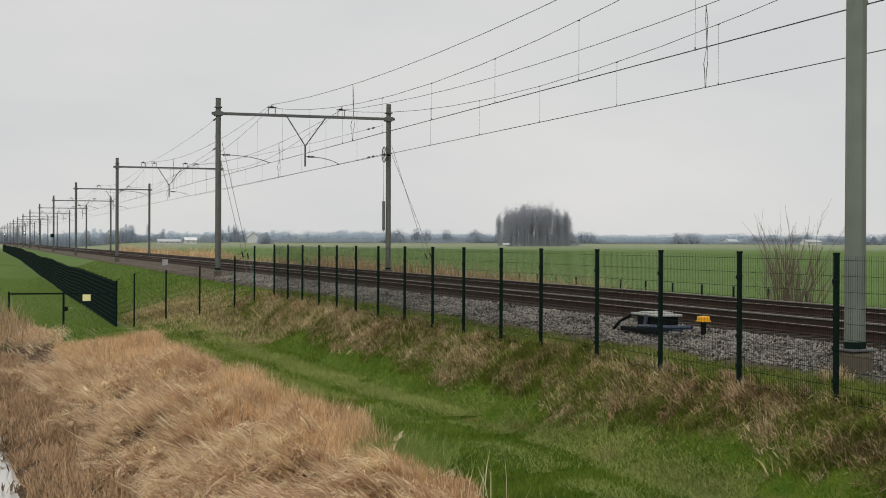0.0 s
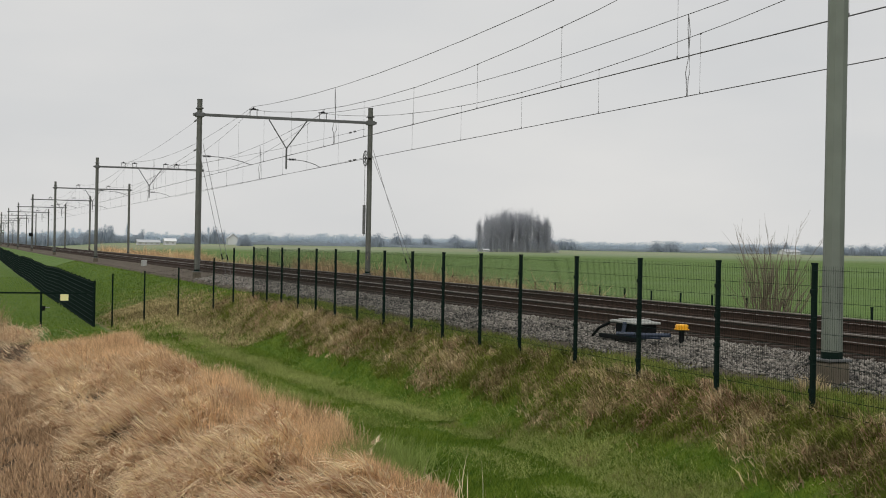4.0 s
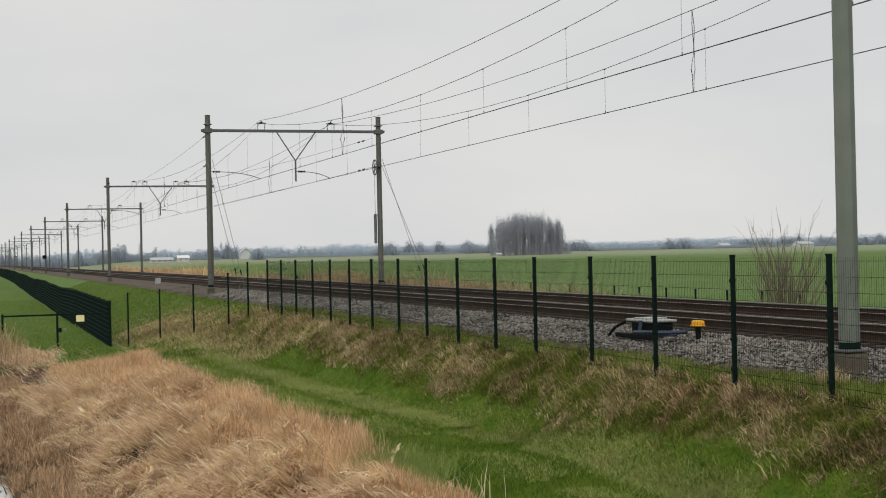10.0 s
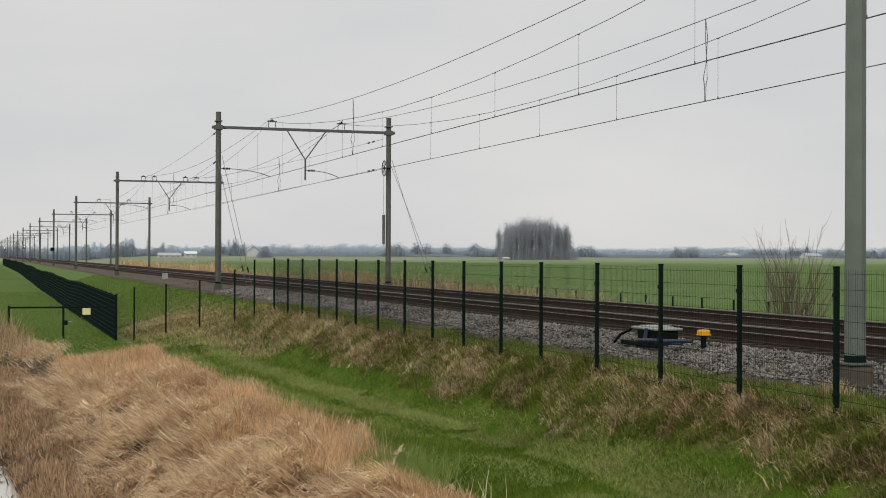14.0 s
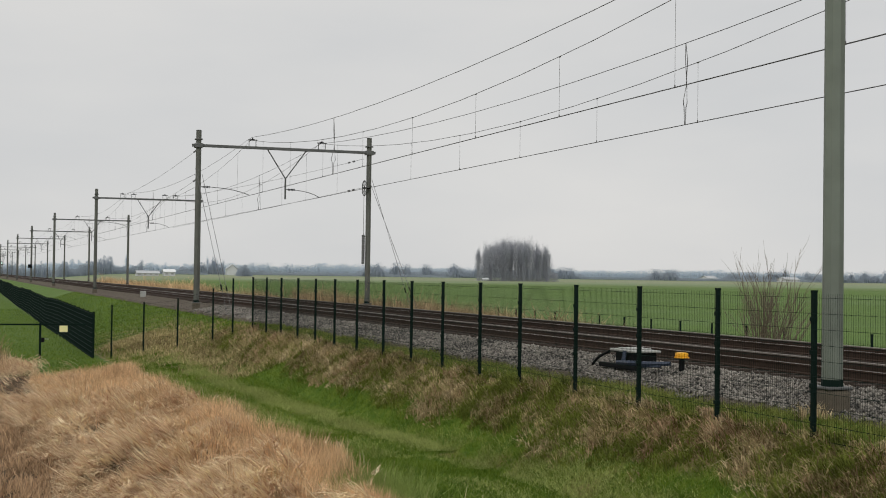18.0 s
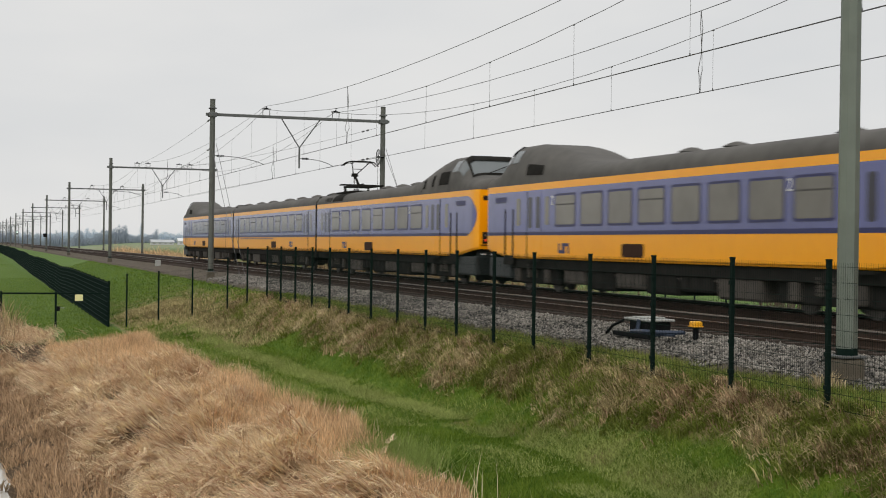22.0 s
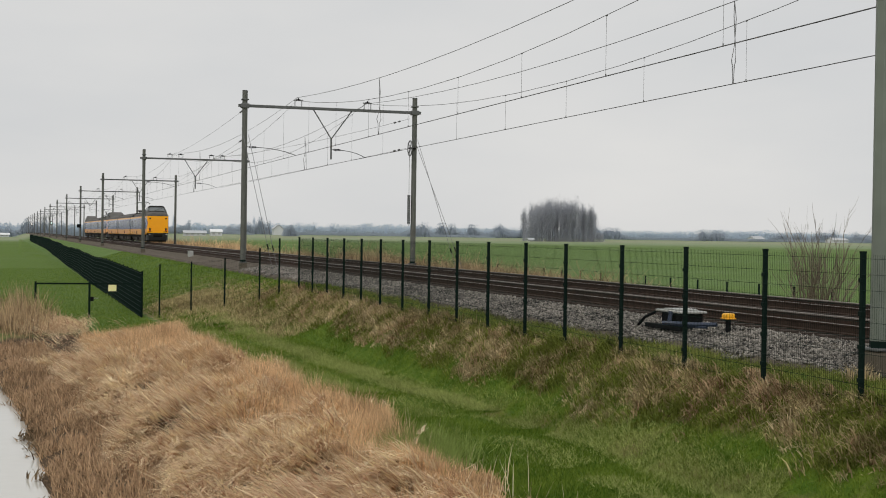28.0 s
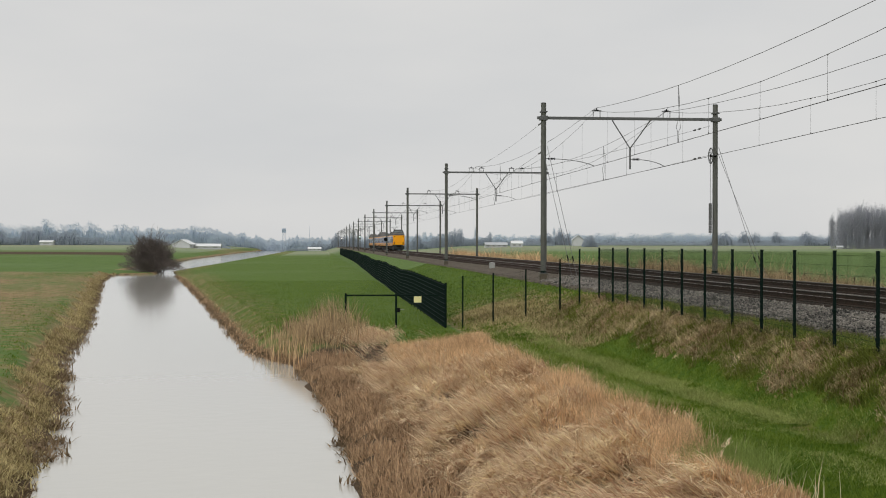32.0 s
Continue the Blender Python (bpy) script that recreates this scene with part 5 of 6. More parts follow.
    blades("tall_reeds", x, y, np.maximum(land(x, y), WATER_Z), rng.uniform(0, 6.28, n), rng.uniform(0, 0.4, n), rng.uniform(0, 0.6, n), rng.uniform(0.25, 0.75, n) + rng.uniform(0.4, 1.5, n) * high, rng.uniform(0.014, 0.026, n), FADED, "tall dry reed clump at the ditch bend", "reeds")
    n, per = 130, 20
    cx, cy = rng.normal(2.2, 0.7, n), rng.normal(56.6, 1.8, n)
    x, y, az = locks(cx, cy, per, 0.13, -2.4 + rng.normal(0, 0.8, n), 0.3)
    n = len(x)
    blades("fallen_reeds", x, y, np.maximum(land(x, y), WATER_Z) + rng.uniform(0, 0.25, n), az, rng.uniform(0.9, 1.6, n), 0.3, rng.uniform(0.3, 0.8, n), rng.uniform(0.02, 0.04, n), STRAW, "pale fallen reeds heaped at the ditch bend", "reeds")
    n = 46
    y = rng.uniform(50, 57, n)
    x = along(RIGHT_EDGE, y) - rng.uniform(-0.5, 0.4, n)
    blades("water_reeds", x, y, np.full(n, WATER_Z - 0.1), rng.uniform(0, 6.28, n), rng.uniform(0, 0.16, n), 0.2, rng.uniform(0.7, 1.9, n), 0.03, REED, "sparse tall reeds standing in the water's edge", "reeds")
    # bank edges further along
    for sign, table, y0, y1, n, w in ((1, RIGHT_EDGE, 55, 200, 5000, 0.4), (-1, LEFT_EDGE, 20, 214, 1300, 1.0)):
        per = 1 if sign > 0 else 22
        cy = y0 + (y1 - y0) * rng.random(n) ** 1.6
        cx = along(table, cy) + sign * (0.0 + w * rng.random(n) * (1 + 0.35 * np.sin(cy * 0.6)))
        x, y, az = locks(cx, cy, per, 0.16, rng.uniform(0, 6.28, n), 0.5)
        k = len(x)
        blades("bank_reeds", x, y, np.maximum(land(x, y), WATER_Z), az, rng.uniform(0.3, 1.3, k), rng.uniform(0, 0.8, k), rng.uniform(0.10, 0.30, k), rng.uniform(0.018, 0.04, k), STUBBLE if sign > 0 else DRYGRASS, "ragged brown reeds edging the ditch", "reeds")
    # dark ragged tufts hanging over the water
    n, per = 900, 24
    cy = 14 + 196 * rng.random(n) ** 1.7
    left = rng.random(n) < 0.6
    cx = np.where(left, along(LEFT_EDGE, cy) + rng.normal(0.05, 0.16, n), along(RIGHT_EDGE, cy) - rng.normal(-0.1, 0.12, n))
    keep = np.sin(cy * 2.1) + np.sin(cy * 0.77 + 1) > -0.4
    x, y, az = locks(cx[keep], cy[keep], per, 0.13, rng.uniform(0, 6.28, int(keep.sum())), 1.2)
    n = len(x)
    blades("waterside_tufts", x, y, np.full(n, WATER_Z), az, rng.uniform(0.2, 1.3, n), 0.4, rng.uniform(0.10, 0.34, n), rng.uniform(0.02, 0.05, n), SEDGE, "dark ragged tufts at the waterline", "reeds")
    # across the tracks
    n = 90000
    y = np.where(rng.random(n) < 0.55, rng.uniform(50, 112, n), 50 + 200 * rng.random(n) ** 1.2)
    x = 24.8 + rng.normal(0, 1.0, n)
    keep = (field(x * 0.3, y, 0.4, 1.0) > -0.45) & (rng.random(n) < 0.12 + ramp01(y, 54, 66))
    x, y = x[keep], y[keep]
    n = len(x)
    blades("ditch_reeds", x, y, land(x, y), rng.uniform(0, 6.28, n), rng.uniform(0, 0.35, n), 0.5, rng.uniform(1.2, 2.5, n) * (0.8 + 0.2 * field(x, y, 0.9)), rng.uniform(0.02, 0.04, n), FADED, "brown reeds in the ditch beyond the tracks", "reeds")
    n = 24000
    y = rng.uniform(140, 235, n)
    x = 24.6 + rng.normal(0, 0.9, n)
    keep = field(x * 0.3, y, 0.16, 1.0) > -0.5
    x, y = x[keep], y[keep]
    n = len(x)
    blades("far_ditch_reeds", x, y, land(x, y), rng.uniform(0, 6.28, n), rng.uniform(0, 0.4, n), 0.5, rng.uniform(1.2, 2.7, n) * (0.85 + 0.3 * field(x, y, 0.3)), rng.uniform(0.03, 0.06, n), REED, "reddish-brown reed mass in the ditch beyond the tracks", "reeds")


def build_grass():
    n = 300000
    y = 12 + 46 * rng.random(n) ** 1.7
    x = 6.3 + 4.5 * rng.random(n)
    keep = x > path_edge(y) - 0.5
    x, y = x[keep], y[keep]
    n = len(x)
    lush = np.clip(0.5 + 0.7 * field(x, y, 1.6, 5.0), 0, 1)
    blades("mown_grass", x, y, land(x, y) - 0.01, rng.uniform(0, 6.28, n), rng.uniform(0.1, 0.9, n), 0.5, rng.uniform(0.04, 0.10, n) * (0.8 + 0.8 * lush), rng.uniform(0.008, 0.016, n), LAWN, "short green grass of the mown path", "grass", False)
    # the worn, yellowish track along the path
    n = 80000
    y = 12 + 44 * rng.random(n) ** 1.6
    x = worn_track(y) + rng.normal(0, 0.26, n) - 1.25 * (rng.random(n) < 0.22)
    keep = field(x, y, 0.9, 2.0) + 0.7 * field(x, y, 2.6, 1.0) > -0.6
    x, y = x[keep], y[keep]
    n = len(x)
    blades("mown_clippings", x, y, land(x, y) + 0.05, rng.uniform(0, 6.28, n), rng.uniform(0.4, 1.3, n), 0.3, rng.uniform(0.06, 0.15, n), rng.uniform(0.006, 0.012, n), CLIPPINGS, "yellowish worn grass in the wheel track of the path", "grass", False)
    # tufts along the fence foot
    n, per = 10500, 12
    cy = 10.5 + 47 * rng.random(n) ** 1.45
    cx = 9.65 + 1.6 * rng.random(n) ** 0.85
    lower = np.interp(cy, (14, 20, 28), (10.3, 9.95, 9.8)) + 0.22 * np.sin(cy * 0.75 + 1) + 0.15 * np.sin(cy * 1.9)
    low = (cx < 11.2) & (rng.random(n) < ramp01(cx - lower, -0.3, 0.35))
    patch = 0.5 * field(cx, cy, 1.3, 4.0) + 0.6 * field(cx, cy, 3.9, 1.0) + 0.4 * field(cx, cy, 7.1, 2.0) + rng.normal(0, 0.3, n)
    red = field(cx, cy, 0.9, 0.7) + rng.normal(0, 0.45, n)
    olive = low & (patch + 0.9 * (rng.random(n) < 0.12 + 0.5 * ramp01(cx - lower, 0.35, 0.0)) * -1.0 < -0.33)
    bleached = low & ~olive & (patch > 0.75)
    russet = low & ~olive & ~bleached & (red > 0.5)
    dry = low & ~olive & ~bleached & ~russet
    for name, keep, mat, label in (("dry_tall_grass", dry, DRYGRASS, "brown dry tall grass along the fence foot"), ("olive_tall_grass", olive, OLIVE, "olive-green tall grass along the fence foot"), ("russet_tall_grass", russet, RUSSET, "reddish-brown withered grass along the fence foot"), ("bleached_tall_grass", bleached, BLEACHED, "bleached pale grass tufts along the fence foot")):
        k = int(keep.sum())
        size = np.repeat(rng.uniform(0.12, 0.42, k) * (0.9 + 0.35 * field(cx[keep], cy[keep], 4.1)), per)
        toward = 3.0 + 1.2 * field(cx[keep], cy[keep], 1.2, 2.0) + rng.normal(0, 0.9, k)
        a, b, az = locks(cx[keep], cy[keep], per, 0.045, toward, 0.45)
        k = len(a)
        hump = 0.08 * np.clip(field(a, b, 3.3, 3.0) + 0.7 * field(a, b, 7.3, 1.0), 0, 1)
        blades(name, a, b, land(a, b) - 0.04 + hump, az, rng.uniform(0.1, 1.0, k), rng.uniform(0.4, 1.6, k), size * rng.uniform(0.5, 1.1, k), rng.uniform(0.013, 0.026, k), mat, label, "grass")
    n = 60000
    y = 11 + 46 * rng.random(n) ** 1.5
    x = 10.9 + 1.4 * rng.random(n)
    blades("embankment_grass", x, y, land(x, y) - 0.01, rng.uniform(0, 6.28, n), rng.uniform(0.1, 0.8, n), 0.5, rng.uniform(0.06, 0.17, n), rng.uniform(0.008, 0.015, n), STRIP, "yellowish-green grass strip between fence and ballast", "grass", False)
    # pale tufts below the nearest mast
    n, per = 9, 16
    x, y, az = locks(rng.uniform(11.55, 11.95, n), 17.2 + rng.normal(0, 0.12, n), per, 0.03, rng.uniform(0, 6.28, n), 0.7)
    n = len(x)
    blades("pale_tufts", x, y, land(x, y), az, rng.uniform(0.0, 0.6, n), 0.5, rng.uniform(0.12, 0.3, n), rng.uniform(0.01, 0.02, n), BLEACHED, "bleached grass tufts at the mast foot", "grass")
    # rough ground below the stepped fence
    n, per = 1300, 20
    cy = rng.uniform(45, 68, n)
    cx = np.interp(cy, (46, 54, 68), (10.3, 9.3, 7.6)) + rng.normal(0, 0.9, n)
    keep = (cx < 11.2) & (cx > 6.6)
    x, y, az = locks(cx[keep], cy[keep], per, 0.14, rng.uniform(0, 6.28, int(keep.sum())), 0.9)
    n = len(x)
    blades("rough_dry_grass", x, y, land(x, y) - 0.02, az, rng.uniform(0.2, 1.1, n), 0.7, rng.uniform(0.12, 0.38, n), rng.uniform(0.014, 0.026, n), DRYGRASS, "rough dry grass below the stepped fence", "grass")
    n = 70000
    y = 50 + 98 * rng.random(n) ** 1.5
    x = 6.2 + 6.0 * rng.random(n)
    blades("slope_grass", x, y, land(x, y) - 0.01, rng.uniform(0, 6.28, n), rng.uniform(0.1, 0.8, n), 0.5, rng.uniform(0.06, 0.17, n), rng.uniform(0.014, 0.03, n), LAWN, "green grass on the embankment slope", "grass", False)
    n = 90000
    y = 52 + 90 * rng.random(n) ** 1.6
    x = along(RIGHT_EDGE, y) + 0.6 + (5.9 - along(RIGHT_EDGE, y) - 0.6) * rng.random(n)
    keep = (y > 61) | (x > 3.6)
    x, y = x[keep], y[keep]
    n = len(x)
    blades("pasture_grass", x, y, land(x, y) - 0.01, rng.uniform(0, 6.28, n), rng.uniform(0.1, 0.8, n), 0.5, rng.uniform(0.05, 0.13, n), rng.uniform(0.012, 0.026, n), LAWN, "short green pasture grass", "grass", False)
    # turf of the bank across the ditch
    n = 22000
    y = 20 + 170 * rng.random(n) ** 1.6
    x = along(LEFT_EDGE, y) - 1.4 - 9 * rng.random(n) ** 1.3
    keep = rng.random(len(x)) > 0.85 * ramp01(y, 84, 105) * (1 - ramp01(y, 165, 190))
    x, y = x[keep], y[keep]
    n = len(x)
    blades("meadow_grass", x, y, land(x, y) - 0.01, rng.uniform(0, 6.28, n), rng.uniform(0.1, 0.8, n), 0.5, rng.uniform(0.06, 0.15, n), rng.uniform(0.02, 0.04, n), LAWN, "short green grass of the meadow across the ditch", "grass", False)


build_reeds()
build_grass()


# ---- bushes and trees ----
def twig_mesh(bm, a, b, r, depth, spread, seg=5):
    """A bent limb from a to b with smaller limbs off it."""
    a, b = Vector(a), Vector(b)
    mid = a.lerp(b, 0.5) + Vector((random.uniform(-1, 1), random.uniform(-1, 1), 0)) * (b - a).length * 0.06
    rod(bm, a, mid, r, r * 0.75, seg, False)
    rod(bm, mid, b, r * 0.75, r * 0.3, seg, False)
    if depth <= 0:
        return
    for t in (0.3, 0.42, 0.54, 0.66, 0.78, 0.88):
        if random.random() < 0.72:
            p = a.lerp(mid, t * 2) if t < 0.5 else mid.lerp(b, t * 2 - 1)
            d = (b - a).normalized() + Vector((random.uniform(-1, 1), random.uniform(-1, 1), random.uniform(-0.1, 0.5))) * spread
            twig_mesh(bm, p, p + d.normalized() * (b - a).length * random.uniform(0.3, 0.5), r * 0.5, depth - 1, spread, 4)


def build_shrub():
    """A bare many-stemmed shrub beyond the tracks."""
    z = float(land(26.5, 42.3))
    s = empty("bare_shrub", pose(27.2, 42.3, z), "bare winter shrub with many upright stems", "shrub")
    for i in range(36):
        u = -1 + (i + random.random()) / 18
        foot = Vector((u * 0.3, random.uniform(-0.3, 0.3), -0.1))
        top = Vector((u * random.uniform(0.7, 1.75), random.uniform(-0.9, 0.9), random.uniform(2.9, 4.0) * (1 - 0.2 * abs(u) ** 2)))
        bm = bmesh.new()
        twig_mesh(bm, foot, top, random.uniform(0.018, 0.027), 2, 0.5)
        part("stem", bm, BARK, s)


def strand_crown(name, centre, rx, rz, n, length, width, mat, parent, up=0.5):
    """A crown of bare twigs: short ribbons that fill an uneven, gappy shape."""
    d = rng.normal(0, 1, (n, 3))
    d /= np.linalg.norm(d, axis=1)[:, None]
    rad = rng.random(n) ** 0.45 * (0.82 + 0.18 * np.sin(d[:, 0] * 5 + d[:, 2] * 4))
    p = np.array(centre) + d * rad[:, None] * np.array((rx, rx, rz))
    q = d + np.array((0, 0, up)) + rng.normal(0, 0.35, (n, 3))
    q /= np.linalg.norm(q, axis=1)[:, None]
    side = np.cross(q, rng.normal(0, 1, (n, 3)))
    side /= np.linalg.norm(side, axis=1)[:, None] + 1e-9
    L = length * rng.uniform(0.5, 1.3, n)[:, None]
    v = np.stack([p - side * width, p + side * width, p + q * L], 1).reshape(-1, 3)
    return big_mesh(name, v, np.arange(3 * n).reshape(-1, 3), mat, parent)


def build_ditch_bush():
    z = float(land(-26.2, 225))
    s = empty("ditch_bush", pose(-26.3, 224.5, max(z, WATER_Z)), "dense grey-brown leafless bush on the ditch bank", "bush")
    for i in range(34):
        bm = bmesh.new()
        a = random.uniform(0, 6.28)
        foot = Vector((random.uniform(-2.4, 2.4), random.uniform(-1, 1), -0.3))
        out = random.uniform(-1, 1)
        top = foot * 0.6 + Vector((out * 2.4, math.sin(a) * 2.0, random.uniform(0.82, 1.05) * (5.6 - 1.9 * abs(out) ** 1.5)))
        twig_mesh(bm, foot, top, 0.07, 2, 0.75, 4)
        part("stem", bm, BARK_DARK, s)
    for dx, dz, r, h in ((0.0, 2.6, 5.0, 2.7), (-0.4, 3.5, 3.6, 2.4), (0.4, 1.1, 5.9, 1.3), (0.2, 2.2, 4.0, 2.0)):
        strand_crown("crown", (dx, 0, dz), r, h, 8500, 0.5, 0.020, BARK_DARK, s)


def build_tree(kind, x, y, h, mat, group, label):
    z = float(land(x, y))
    t = empty("tree", pose(x, y, z), label, "tree", group)
    bm = bmesh.new()
    if kind == "poplar":
        rod(bm, (0, 0, -0.5), (0, 0, h * 0.86), 0.24, 0.05, 6)
        for i in range(26):
            a, b = random.uniform(0, 6.28), h * random.uniform(0.14, 0.68)
            l = h * random.uniform(0.10, 0.22)
            tip = Vector((math.cos(a) * l * 0.34, math.sin(a) * l * 0.34, b + l))
            rod(bm, (0, 0, b), tip, 0.09, 0.03, 4, False)
        part("trunk", bm, mat, t)
        strand_crown("crown", (0, 0, h * 0.56), h * 0.105, h * 0.41, 1200, h * 0.045, 0.026, mat, t, 1.0)
    else:
        rod(bm, (0, 0, -0.5), (0, 0, h * 0.55), 0.3, 0.15, 6)
        for i in range(8):
            a = random.uniform(0, 6.28)
            rod(bm, (0, 0, h * random.uniform(0.25, 0.5)), (math.cos(a) * h * 0.28, math.sin(a) * h * 0.28, h * random.uniform(0.6, 0.85)), 0.14, 0.04, 4, False)
        part("trunk", bm, mat, t)
        strand_crown("crown", (0, 0, h * 0.56), h * 0.42, h * 0.42, 700, h * 0.11, 0.07, mat, t, 0.5)
    return t


def build_grove():
    first = [build_tree("poplar", 246, 612, h, HAZY_GROVE, "poplar grove", "tall bare poplar in a dense winter grove") for h in (20.2, 21.8, 22.6)]
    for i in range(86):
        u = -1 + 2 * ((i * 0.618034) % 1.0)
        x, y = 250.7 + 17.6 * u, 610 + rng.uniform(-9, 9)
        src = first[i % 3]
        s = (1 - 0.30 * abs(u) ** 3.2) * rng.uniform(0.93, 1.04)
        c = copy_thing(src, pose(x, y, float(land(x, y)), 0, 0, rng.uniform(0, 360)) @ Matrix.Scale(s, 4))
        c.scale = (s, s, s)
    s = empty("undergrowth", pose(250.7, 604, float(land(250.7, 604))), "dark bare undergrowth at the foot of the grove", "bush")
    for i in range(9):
        strand_crown("thicket", (-18 + 4.4 * i, 0, 1.8), 3.6, (8.0, 8.5, 7, 5, 5, 5, 5, 5, 3.4)[i], 1300, 0.9, 0.07, HAZY_GROVE, s)


def build_far_woods():
    """Belts of far winter trees round the fields, each a dense mass of fine bare twigs."""
    def belt(store, x0, y0, x1, y1, h, depth=8.0, thick=1.0, gap=-2.0, step=0.0):
        long = math.hypot(x1 - x0, y1 - y0)
        size = math.hypot((x0 + x1) / 2, (y0 + y1) / 2) / 900
        o = (x0 * 0.37 + y0 * 0.11) % 6.28
        # the outline of the crowns along the belt: single trees of uneven width over a lower hedge
        m = max(16, int(long / (0.55 * size)))
        u = np.linspace(0, long, m)
        each = step or 7.0
        count = max(2, int(long / each * 1.4))
        at, wide = rng.uniform(0, long, count), rng.uniform(0.35, 0.8, count) * each
        tall = (rng.uniform(0.55, 1.0, count) if step else rng.uniform(0.72, 0.95, count)) * (0.9 + 0.1 * np.sin(at / 31.0 + o))
        bumps = tall[:, None] * np.clip(1 - np.abs((u[None] - at[:, None]) / wide[:, None]) ** 2.4, 0, 1) ** 0.6
        line = np.maximum(bumps.max(0), 0.3 if step else 0.62 + 0.06 * np.sin(u / 17.0 + o))
        rough = rng.normal(0, 1, m)
        line = line * (1 + 0.06 * (rough + np.roll(rough, 1)) + 0.05 * np.repeat(rng.normal(0, 1, m // 5 + 1), 5)[:m])
        ends = np.clip(np.minimum(u, long - u) / (1.5 * each), 0, 1) ** 0.5
        line = np.where(np.sin(u / 37.0 + o) + 0.6 * np.sin(u / 13.0 + 3 * o) > gap, line, 0.12) * ends * h
        # fine twigs up to that outline
        n = int(long * h * 2.6 * thick / (0.19 * size * size))
        t, d = rng.random(n), rng.normal(0, depth, n)
        x, y = x0 + (x1 - x0) * t, y0 + (y1 - y0) * t + d
        top = np.interp(t * long, u, line)
        z = land(x, y) + top * (1.04 - rng.random(n) ** 1.3)
        p = np.stack([x, y, z], -1)
        q = np.stack([rng.normal(0, 0.4, n), rng.normal(0, 0.2, n), rng.uniform(0.3, 0.9, n)], -1) * (1.0 * size)
        side = np.stack([rng.uniform(0.5, 1.0, n), rng.normal(0, 0.3, n), rng.normal(0, 0.3, n)], -1) * (0.12 * size)
        store.append(np.stack([p - side, p + side, p + q], 1).reshape(-1, 3))
        # the dense mass of stems behind them
        bx, by = x0 + (x1 - x0) * u / long, y0 + (y1 - y0) * u / long
        away = np.hypot(bx, by)
        rows = []
        for f, back in ((0.0, 0.0), (0.4, -0.3), (0.7, 0.3), (0.84, 1.5), (0.0, 3.0)):
            push = (back + rng.normal(0, 0.6, m)) * size
            lift = line * f * (1 + rng.normal(0, 0.05, m) * (f > 0.1))
            rows.append(np.stack([bx * (1 + push / away), by * (1 + push / away), land(bx, by) - 0.2 + lift], -1))
        grid = np.stack(rows)
        a, b, c, e = grid[:-1, :-1], grid[:-1, 1:], grid[1:, 1:], grid[1:, :-1]
        store.append(np.stack([a, b, c, a, c, e], 2).reshape(-1, 3))

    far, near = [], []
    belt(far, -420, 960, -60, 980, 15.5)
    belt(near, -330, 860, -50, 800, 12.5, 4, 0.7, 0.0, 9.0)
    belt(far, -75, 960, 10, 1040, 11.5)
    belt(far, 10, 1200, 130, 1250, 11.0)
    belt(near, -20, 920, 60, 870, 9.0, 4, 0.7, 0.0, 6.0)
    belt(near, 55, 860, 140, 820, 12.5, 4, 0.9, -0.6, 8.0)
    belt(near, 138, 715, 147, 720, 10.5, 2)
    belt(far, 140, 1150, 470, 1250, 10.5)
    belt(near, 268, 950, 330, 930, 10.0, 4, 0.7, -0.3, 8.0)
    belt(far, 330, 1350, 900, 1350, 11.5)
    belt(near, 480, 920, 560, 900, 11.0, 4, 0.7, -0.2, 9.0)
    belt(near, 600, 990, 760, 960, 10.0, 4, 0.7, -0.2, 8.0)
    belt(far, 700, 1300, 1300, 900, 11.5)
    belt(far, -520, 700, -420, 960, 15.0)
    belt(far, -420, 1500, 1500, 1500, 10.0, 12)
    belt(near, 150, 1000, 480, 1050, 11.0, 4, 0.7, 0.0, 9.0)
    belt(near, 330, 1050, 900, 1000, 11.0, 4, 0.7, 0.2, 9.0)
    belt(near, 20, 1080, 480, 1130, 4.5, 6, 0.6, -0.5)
    for name, store, mat, label in (("far_woods", far, HAZY, "belt of bare trees on the horizon, haze painted in pale grey-blue"), ("hedgerows", near, HAZY_NEAR, "clumps of bare trees before the horizon, haze painted in grey")):
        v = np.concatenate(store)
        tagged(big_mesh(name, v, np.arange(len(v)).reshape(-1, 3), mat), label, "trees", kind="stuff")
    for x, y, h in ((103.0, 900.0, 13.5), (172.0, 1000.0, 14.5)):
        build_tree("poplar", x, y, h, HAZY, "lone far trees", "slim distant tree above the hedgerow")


build_shrub()
build_ditch_bush()
build_grove()
build_far_woods()

# ---- far buildings ----
# Walls, tiled roofs and openings have distance haze mixed into their colour.
WALL_HAZED = material("hazed_farm_wall", (0.55, 0.565, 0.58), 0.9, 0, 0.1, 0.5)
ROOF_PALE = material("pale_sheet_roof", (0.70, 0.72, 0.73), 0.7, 0, 0.08, 0.4)
ROOF_HAZED = material("hazed_tiled_roof", (0.44, 0.46, 0.48), 0.9, 0, 0.15, 0.5)
OPEN_HAZED = material("hazed_opening", (0.36, 0.37, 0.38), 0.6, 0, 0.2, 1.0)


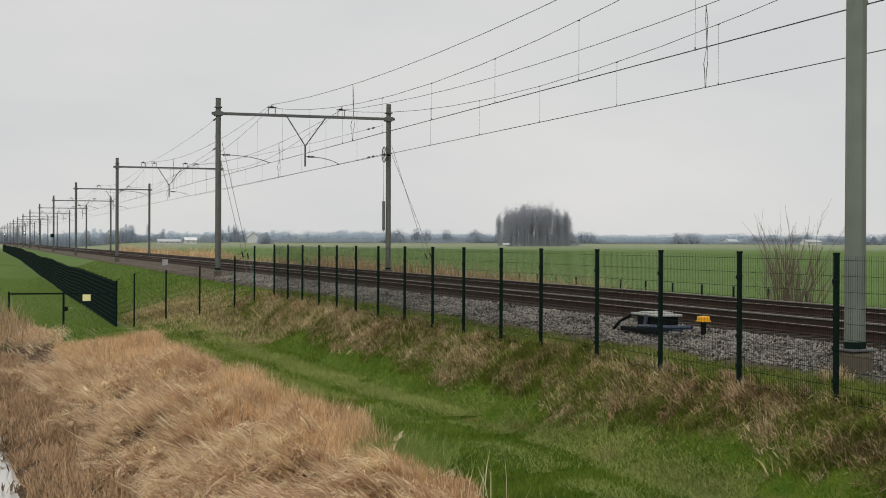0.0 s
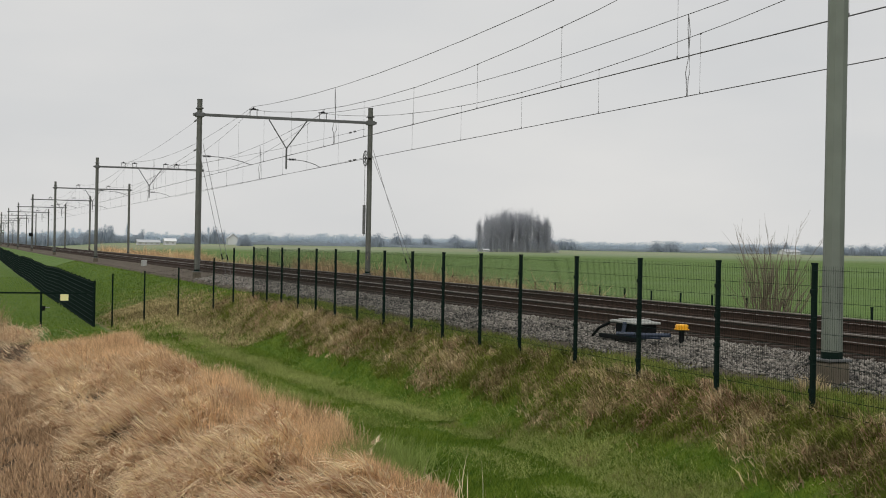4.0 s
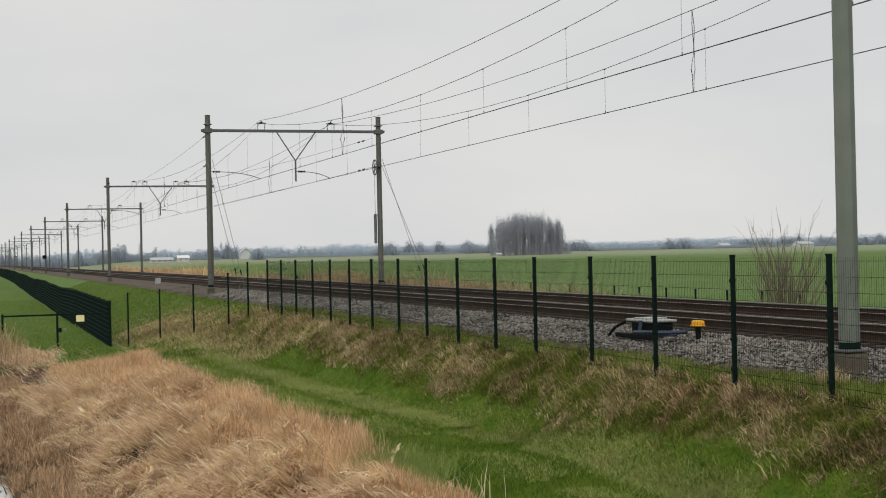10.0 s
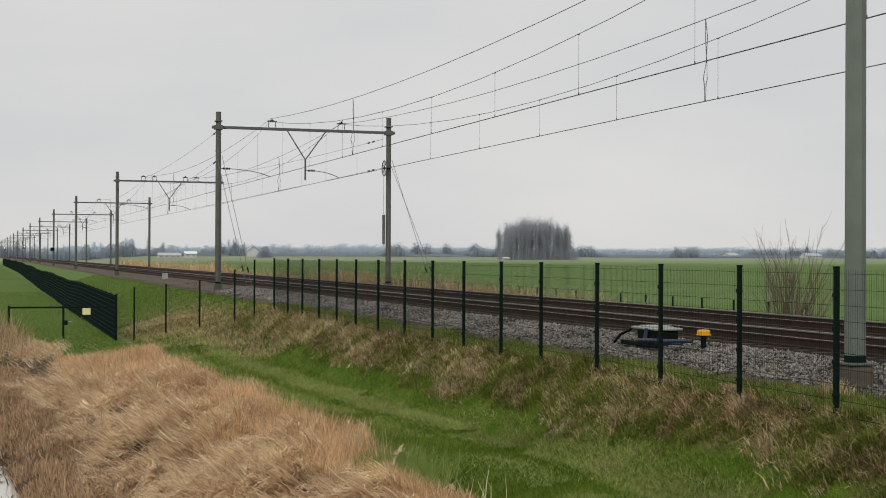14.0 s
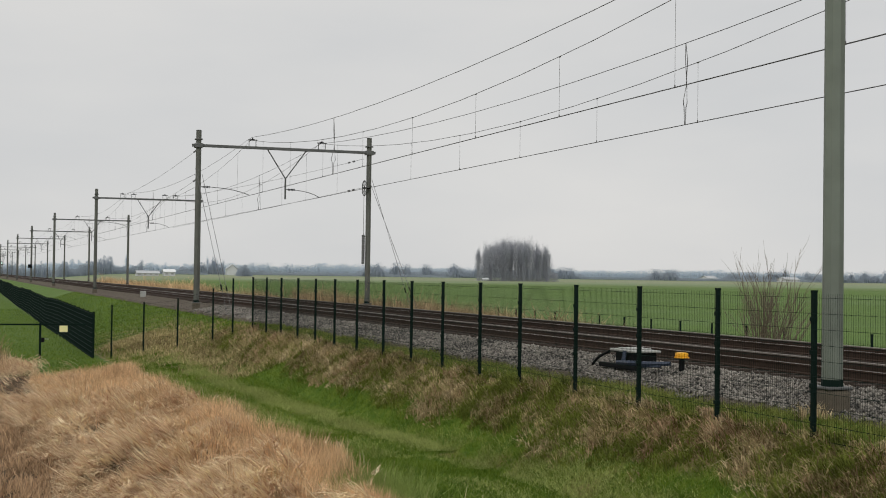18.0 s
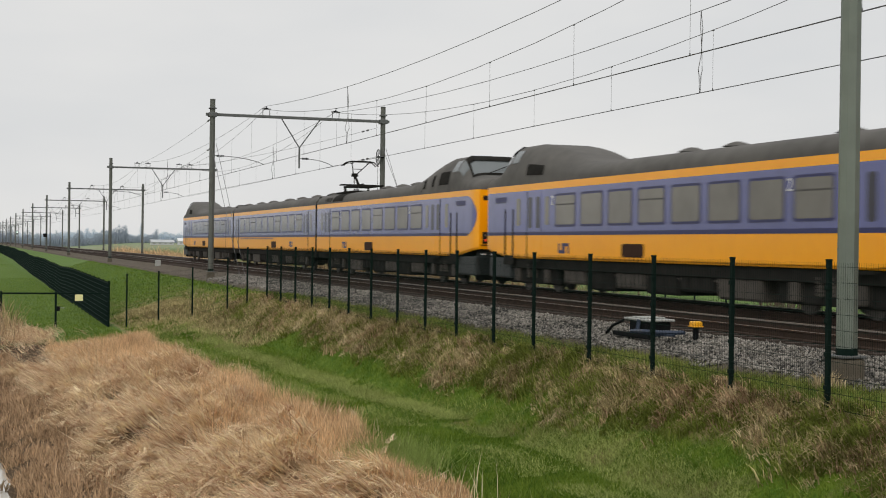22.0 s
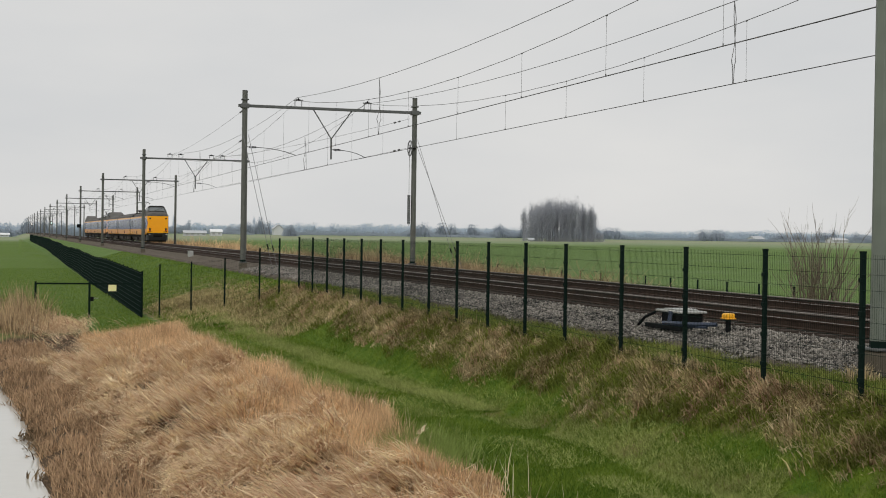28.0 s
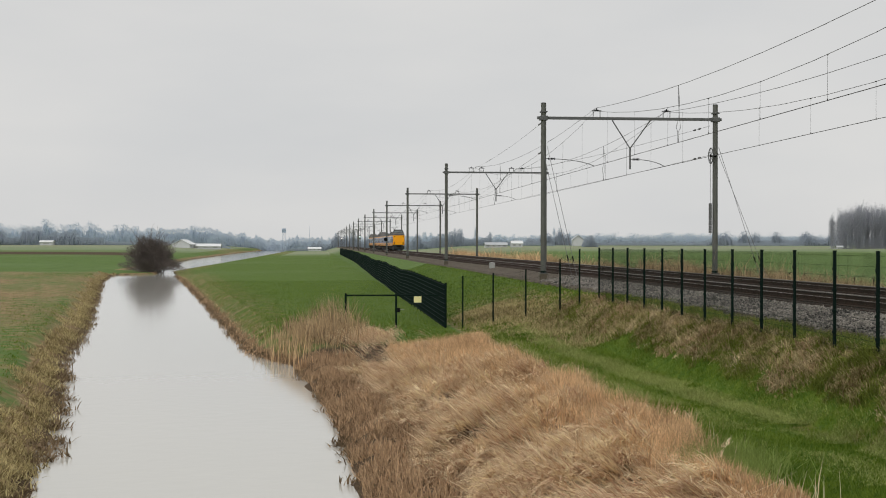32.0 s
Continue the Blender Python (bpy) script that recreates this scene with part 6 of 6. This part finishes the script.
def build_house(x, y, w, d, eave, ridge, roof, label, turn=0, doors=2):
    z = float(land(x, y)) - 0.1
    h = empty("farm_building", pose(x, y, z, 0, 0, turn), label, "building", "far farmsteads")
    bm = bmesh.new()
    box(bm, -w / 2, -d / 2, 0, w / 2, d / 2, eave)
    for s in (-1, 1):
        a = [bm.verts.new(p) for p in ((s * (w / 2 - 0.02), -d / 2, eave), (s * (w / 2 - 0.02), d / 2, eave), (s * (w / 2 - 0.02), 0, ridge - 0.1))]
        bm.faces.new(a if s > 0 else a[::-1])
    part("wall", bm, WALL_HAZED, h)
    for s in (-1, 1):
        bm = bmesh.new()
        q = [(-w / 2 - 0.4, s * (d / 2 + 0.5), eave - 0.15), (w / 2 + 0.4, s * (d / 2 + 0.5), eave - 0.15), (w / 2 + 0.4, 0, ridge), (-w / 2 - 0.4, 0, ridge)]
        lo, hi = [bm.verts.new(p) for p in q], [bm.verts.new((p[0], p[1], p[2] + 0.2)) for p in q]
        bm.faces.new(lo)
        bm.faces.new(hi[::-1])
        for i in range(4):
            bm.faces.new((lo[i], hi[i], hi[(i + 1) % 4], lo[(i + 1) % 4]))
        bmesh.ops.recalc_face_normals(bm, faces=bm.faces)
        part("roof", bm, roof, h)
    for i in range(doors):
        u = -w / 2 + w * (i + 0.5) / doors
        bm = bmesh.new()
        box(bm, u - w / doors * 0.22, -d / 2 - 0.05, 0.6, u + w / doors * 0.22, -d / 2 + 0.05, eave * 0.8)
        part("window", bm, OPEN_HAZED, h)


build_house(-65.5, 690, 8, 9, 1.8, 4.0, ROOF_PALE, "distant pale barn with a low gabled roof", 75, 2)
build_house(-55, 694, 14, 7, 1.5, 2.6, ROOF_PALE, "long low pale farm shed", 0, 3)
build_house(-150.5, 790, 7, 6, 1.9, 2.6, ROOF_PALE, "tiny distant white shed before the wood", 0, 1)
build_house(101, 700, 5.5, 5, 2.0, 3.2, ROOF_PALE, "small distant white farmhouse among trees", 0, 2)
build_house(91, 705, 11, 6, 1.4, 2.5, ROOF_HAZED, "long low distant farm shed with dark roof", 0, 4)
build_house(151.5, 800, 5, 6, 3.6, 6.2, ROOF_HAZED, "distant gabled white house between trees", 90, 1)
build_house(232, 600, 2.4, 2, 0.9, 1.4, ROOF_HAZED, "tiny pale hut beside the grove", 0, 1)
build_house(575, 985, 12, 8, 2.2, 4.2, ROOF_HAZED, "distant house among trees", 20, 3)
build_house(640, 970, 16, 9, 2.2, 4.0, ROOF_HAZED, "long distant building beyond the fields", 10, 5)
build_house(685, 985, 9, 8, 2.6, 4.8, ROOF_HAZED, "distant pale gabled house", 60, 2)
build_house(-2, 890, 8, 5, 1.5, 2.4, ROOF_PALE, "small far farm shed near the line", 0, 3)


def build_tower():
    # Tower and radio mast share the woods' pale colour, haze painted in.
    z = float(land(-21.7, 900))
    t = empty("lattice_tower", pose(-21.7, 900, z), "slim distant tower with a box on top", "tower")
    for sx in (-1, 1):
        for sy in (-1, 1):
            bm = bmesh.new()
            rod(bm, (sx * 1.3, sy * 1.3, 0), (sx * 0.6, sy * 0.6, 12.5), 0.16, 0.12, 5)
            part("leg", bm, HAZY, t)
    for i in range(5):
        bm = bmesh.new()
        w0, w1 = 1.3 - 0.14 * i, 1.16 - 0.14 * i
        rod(bm, (-w0, -w0, 2.5 * i), (w1, -w1, 2.5 * i + 2.5), 0.07, None, 4)
        part("brace", bm, HAZY, t)
    bm = bmesh.new()
    box(bm, -1.35, -1.35, 12.3, 1.35, 1.35, 15.0, 0.15)
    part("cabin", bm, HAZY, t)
    m = empty("radio_mast", pose(-5.2, 905, float(land(-5.2, 905))), "thin distant radio mast", "mast")
    bm = bmesh.new()
    rod(bm, (0, 0, -0.5), (0, 0, 16.0), 0.28, 0.08, 6)
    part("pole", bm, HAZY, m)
    c = empty("cable_trough", pose(13.05, 103.2, -0.15, 0, 0, 4), "pale concrete cable box beside the ballast", "trackside equipment")
    bm = bmesh.new()
    box(bm, -0.15, -0.35, -0.3, 0.15, 0.35, 0.14, 0.03)
    part("box", bm, LID, c)


build_tower()


# ---- what moves ----
def motions():
    times = [0.0, 0.1] + [float(t) for t in range(1, 32)] + [31.9, 32.0]
    for car, off, turned in train:
        rows = []
        for t in times:
            y = 42.6 + 35.06 * (t - 24.0) + off
            rows.append((t, pose(TRACKS[1], y, 0, 0, 0, 180 if turned else 0)))
        walk(car, rows)


motions()
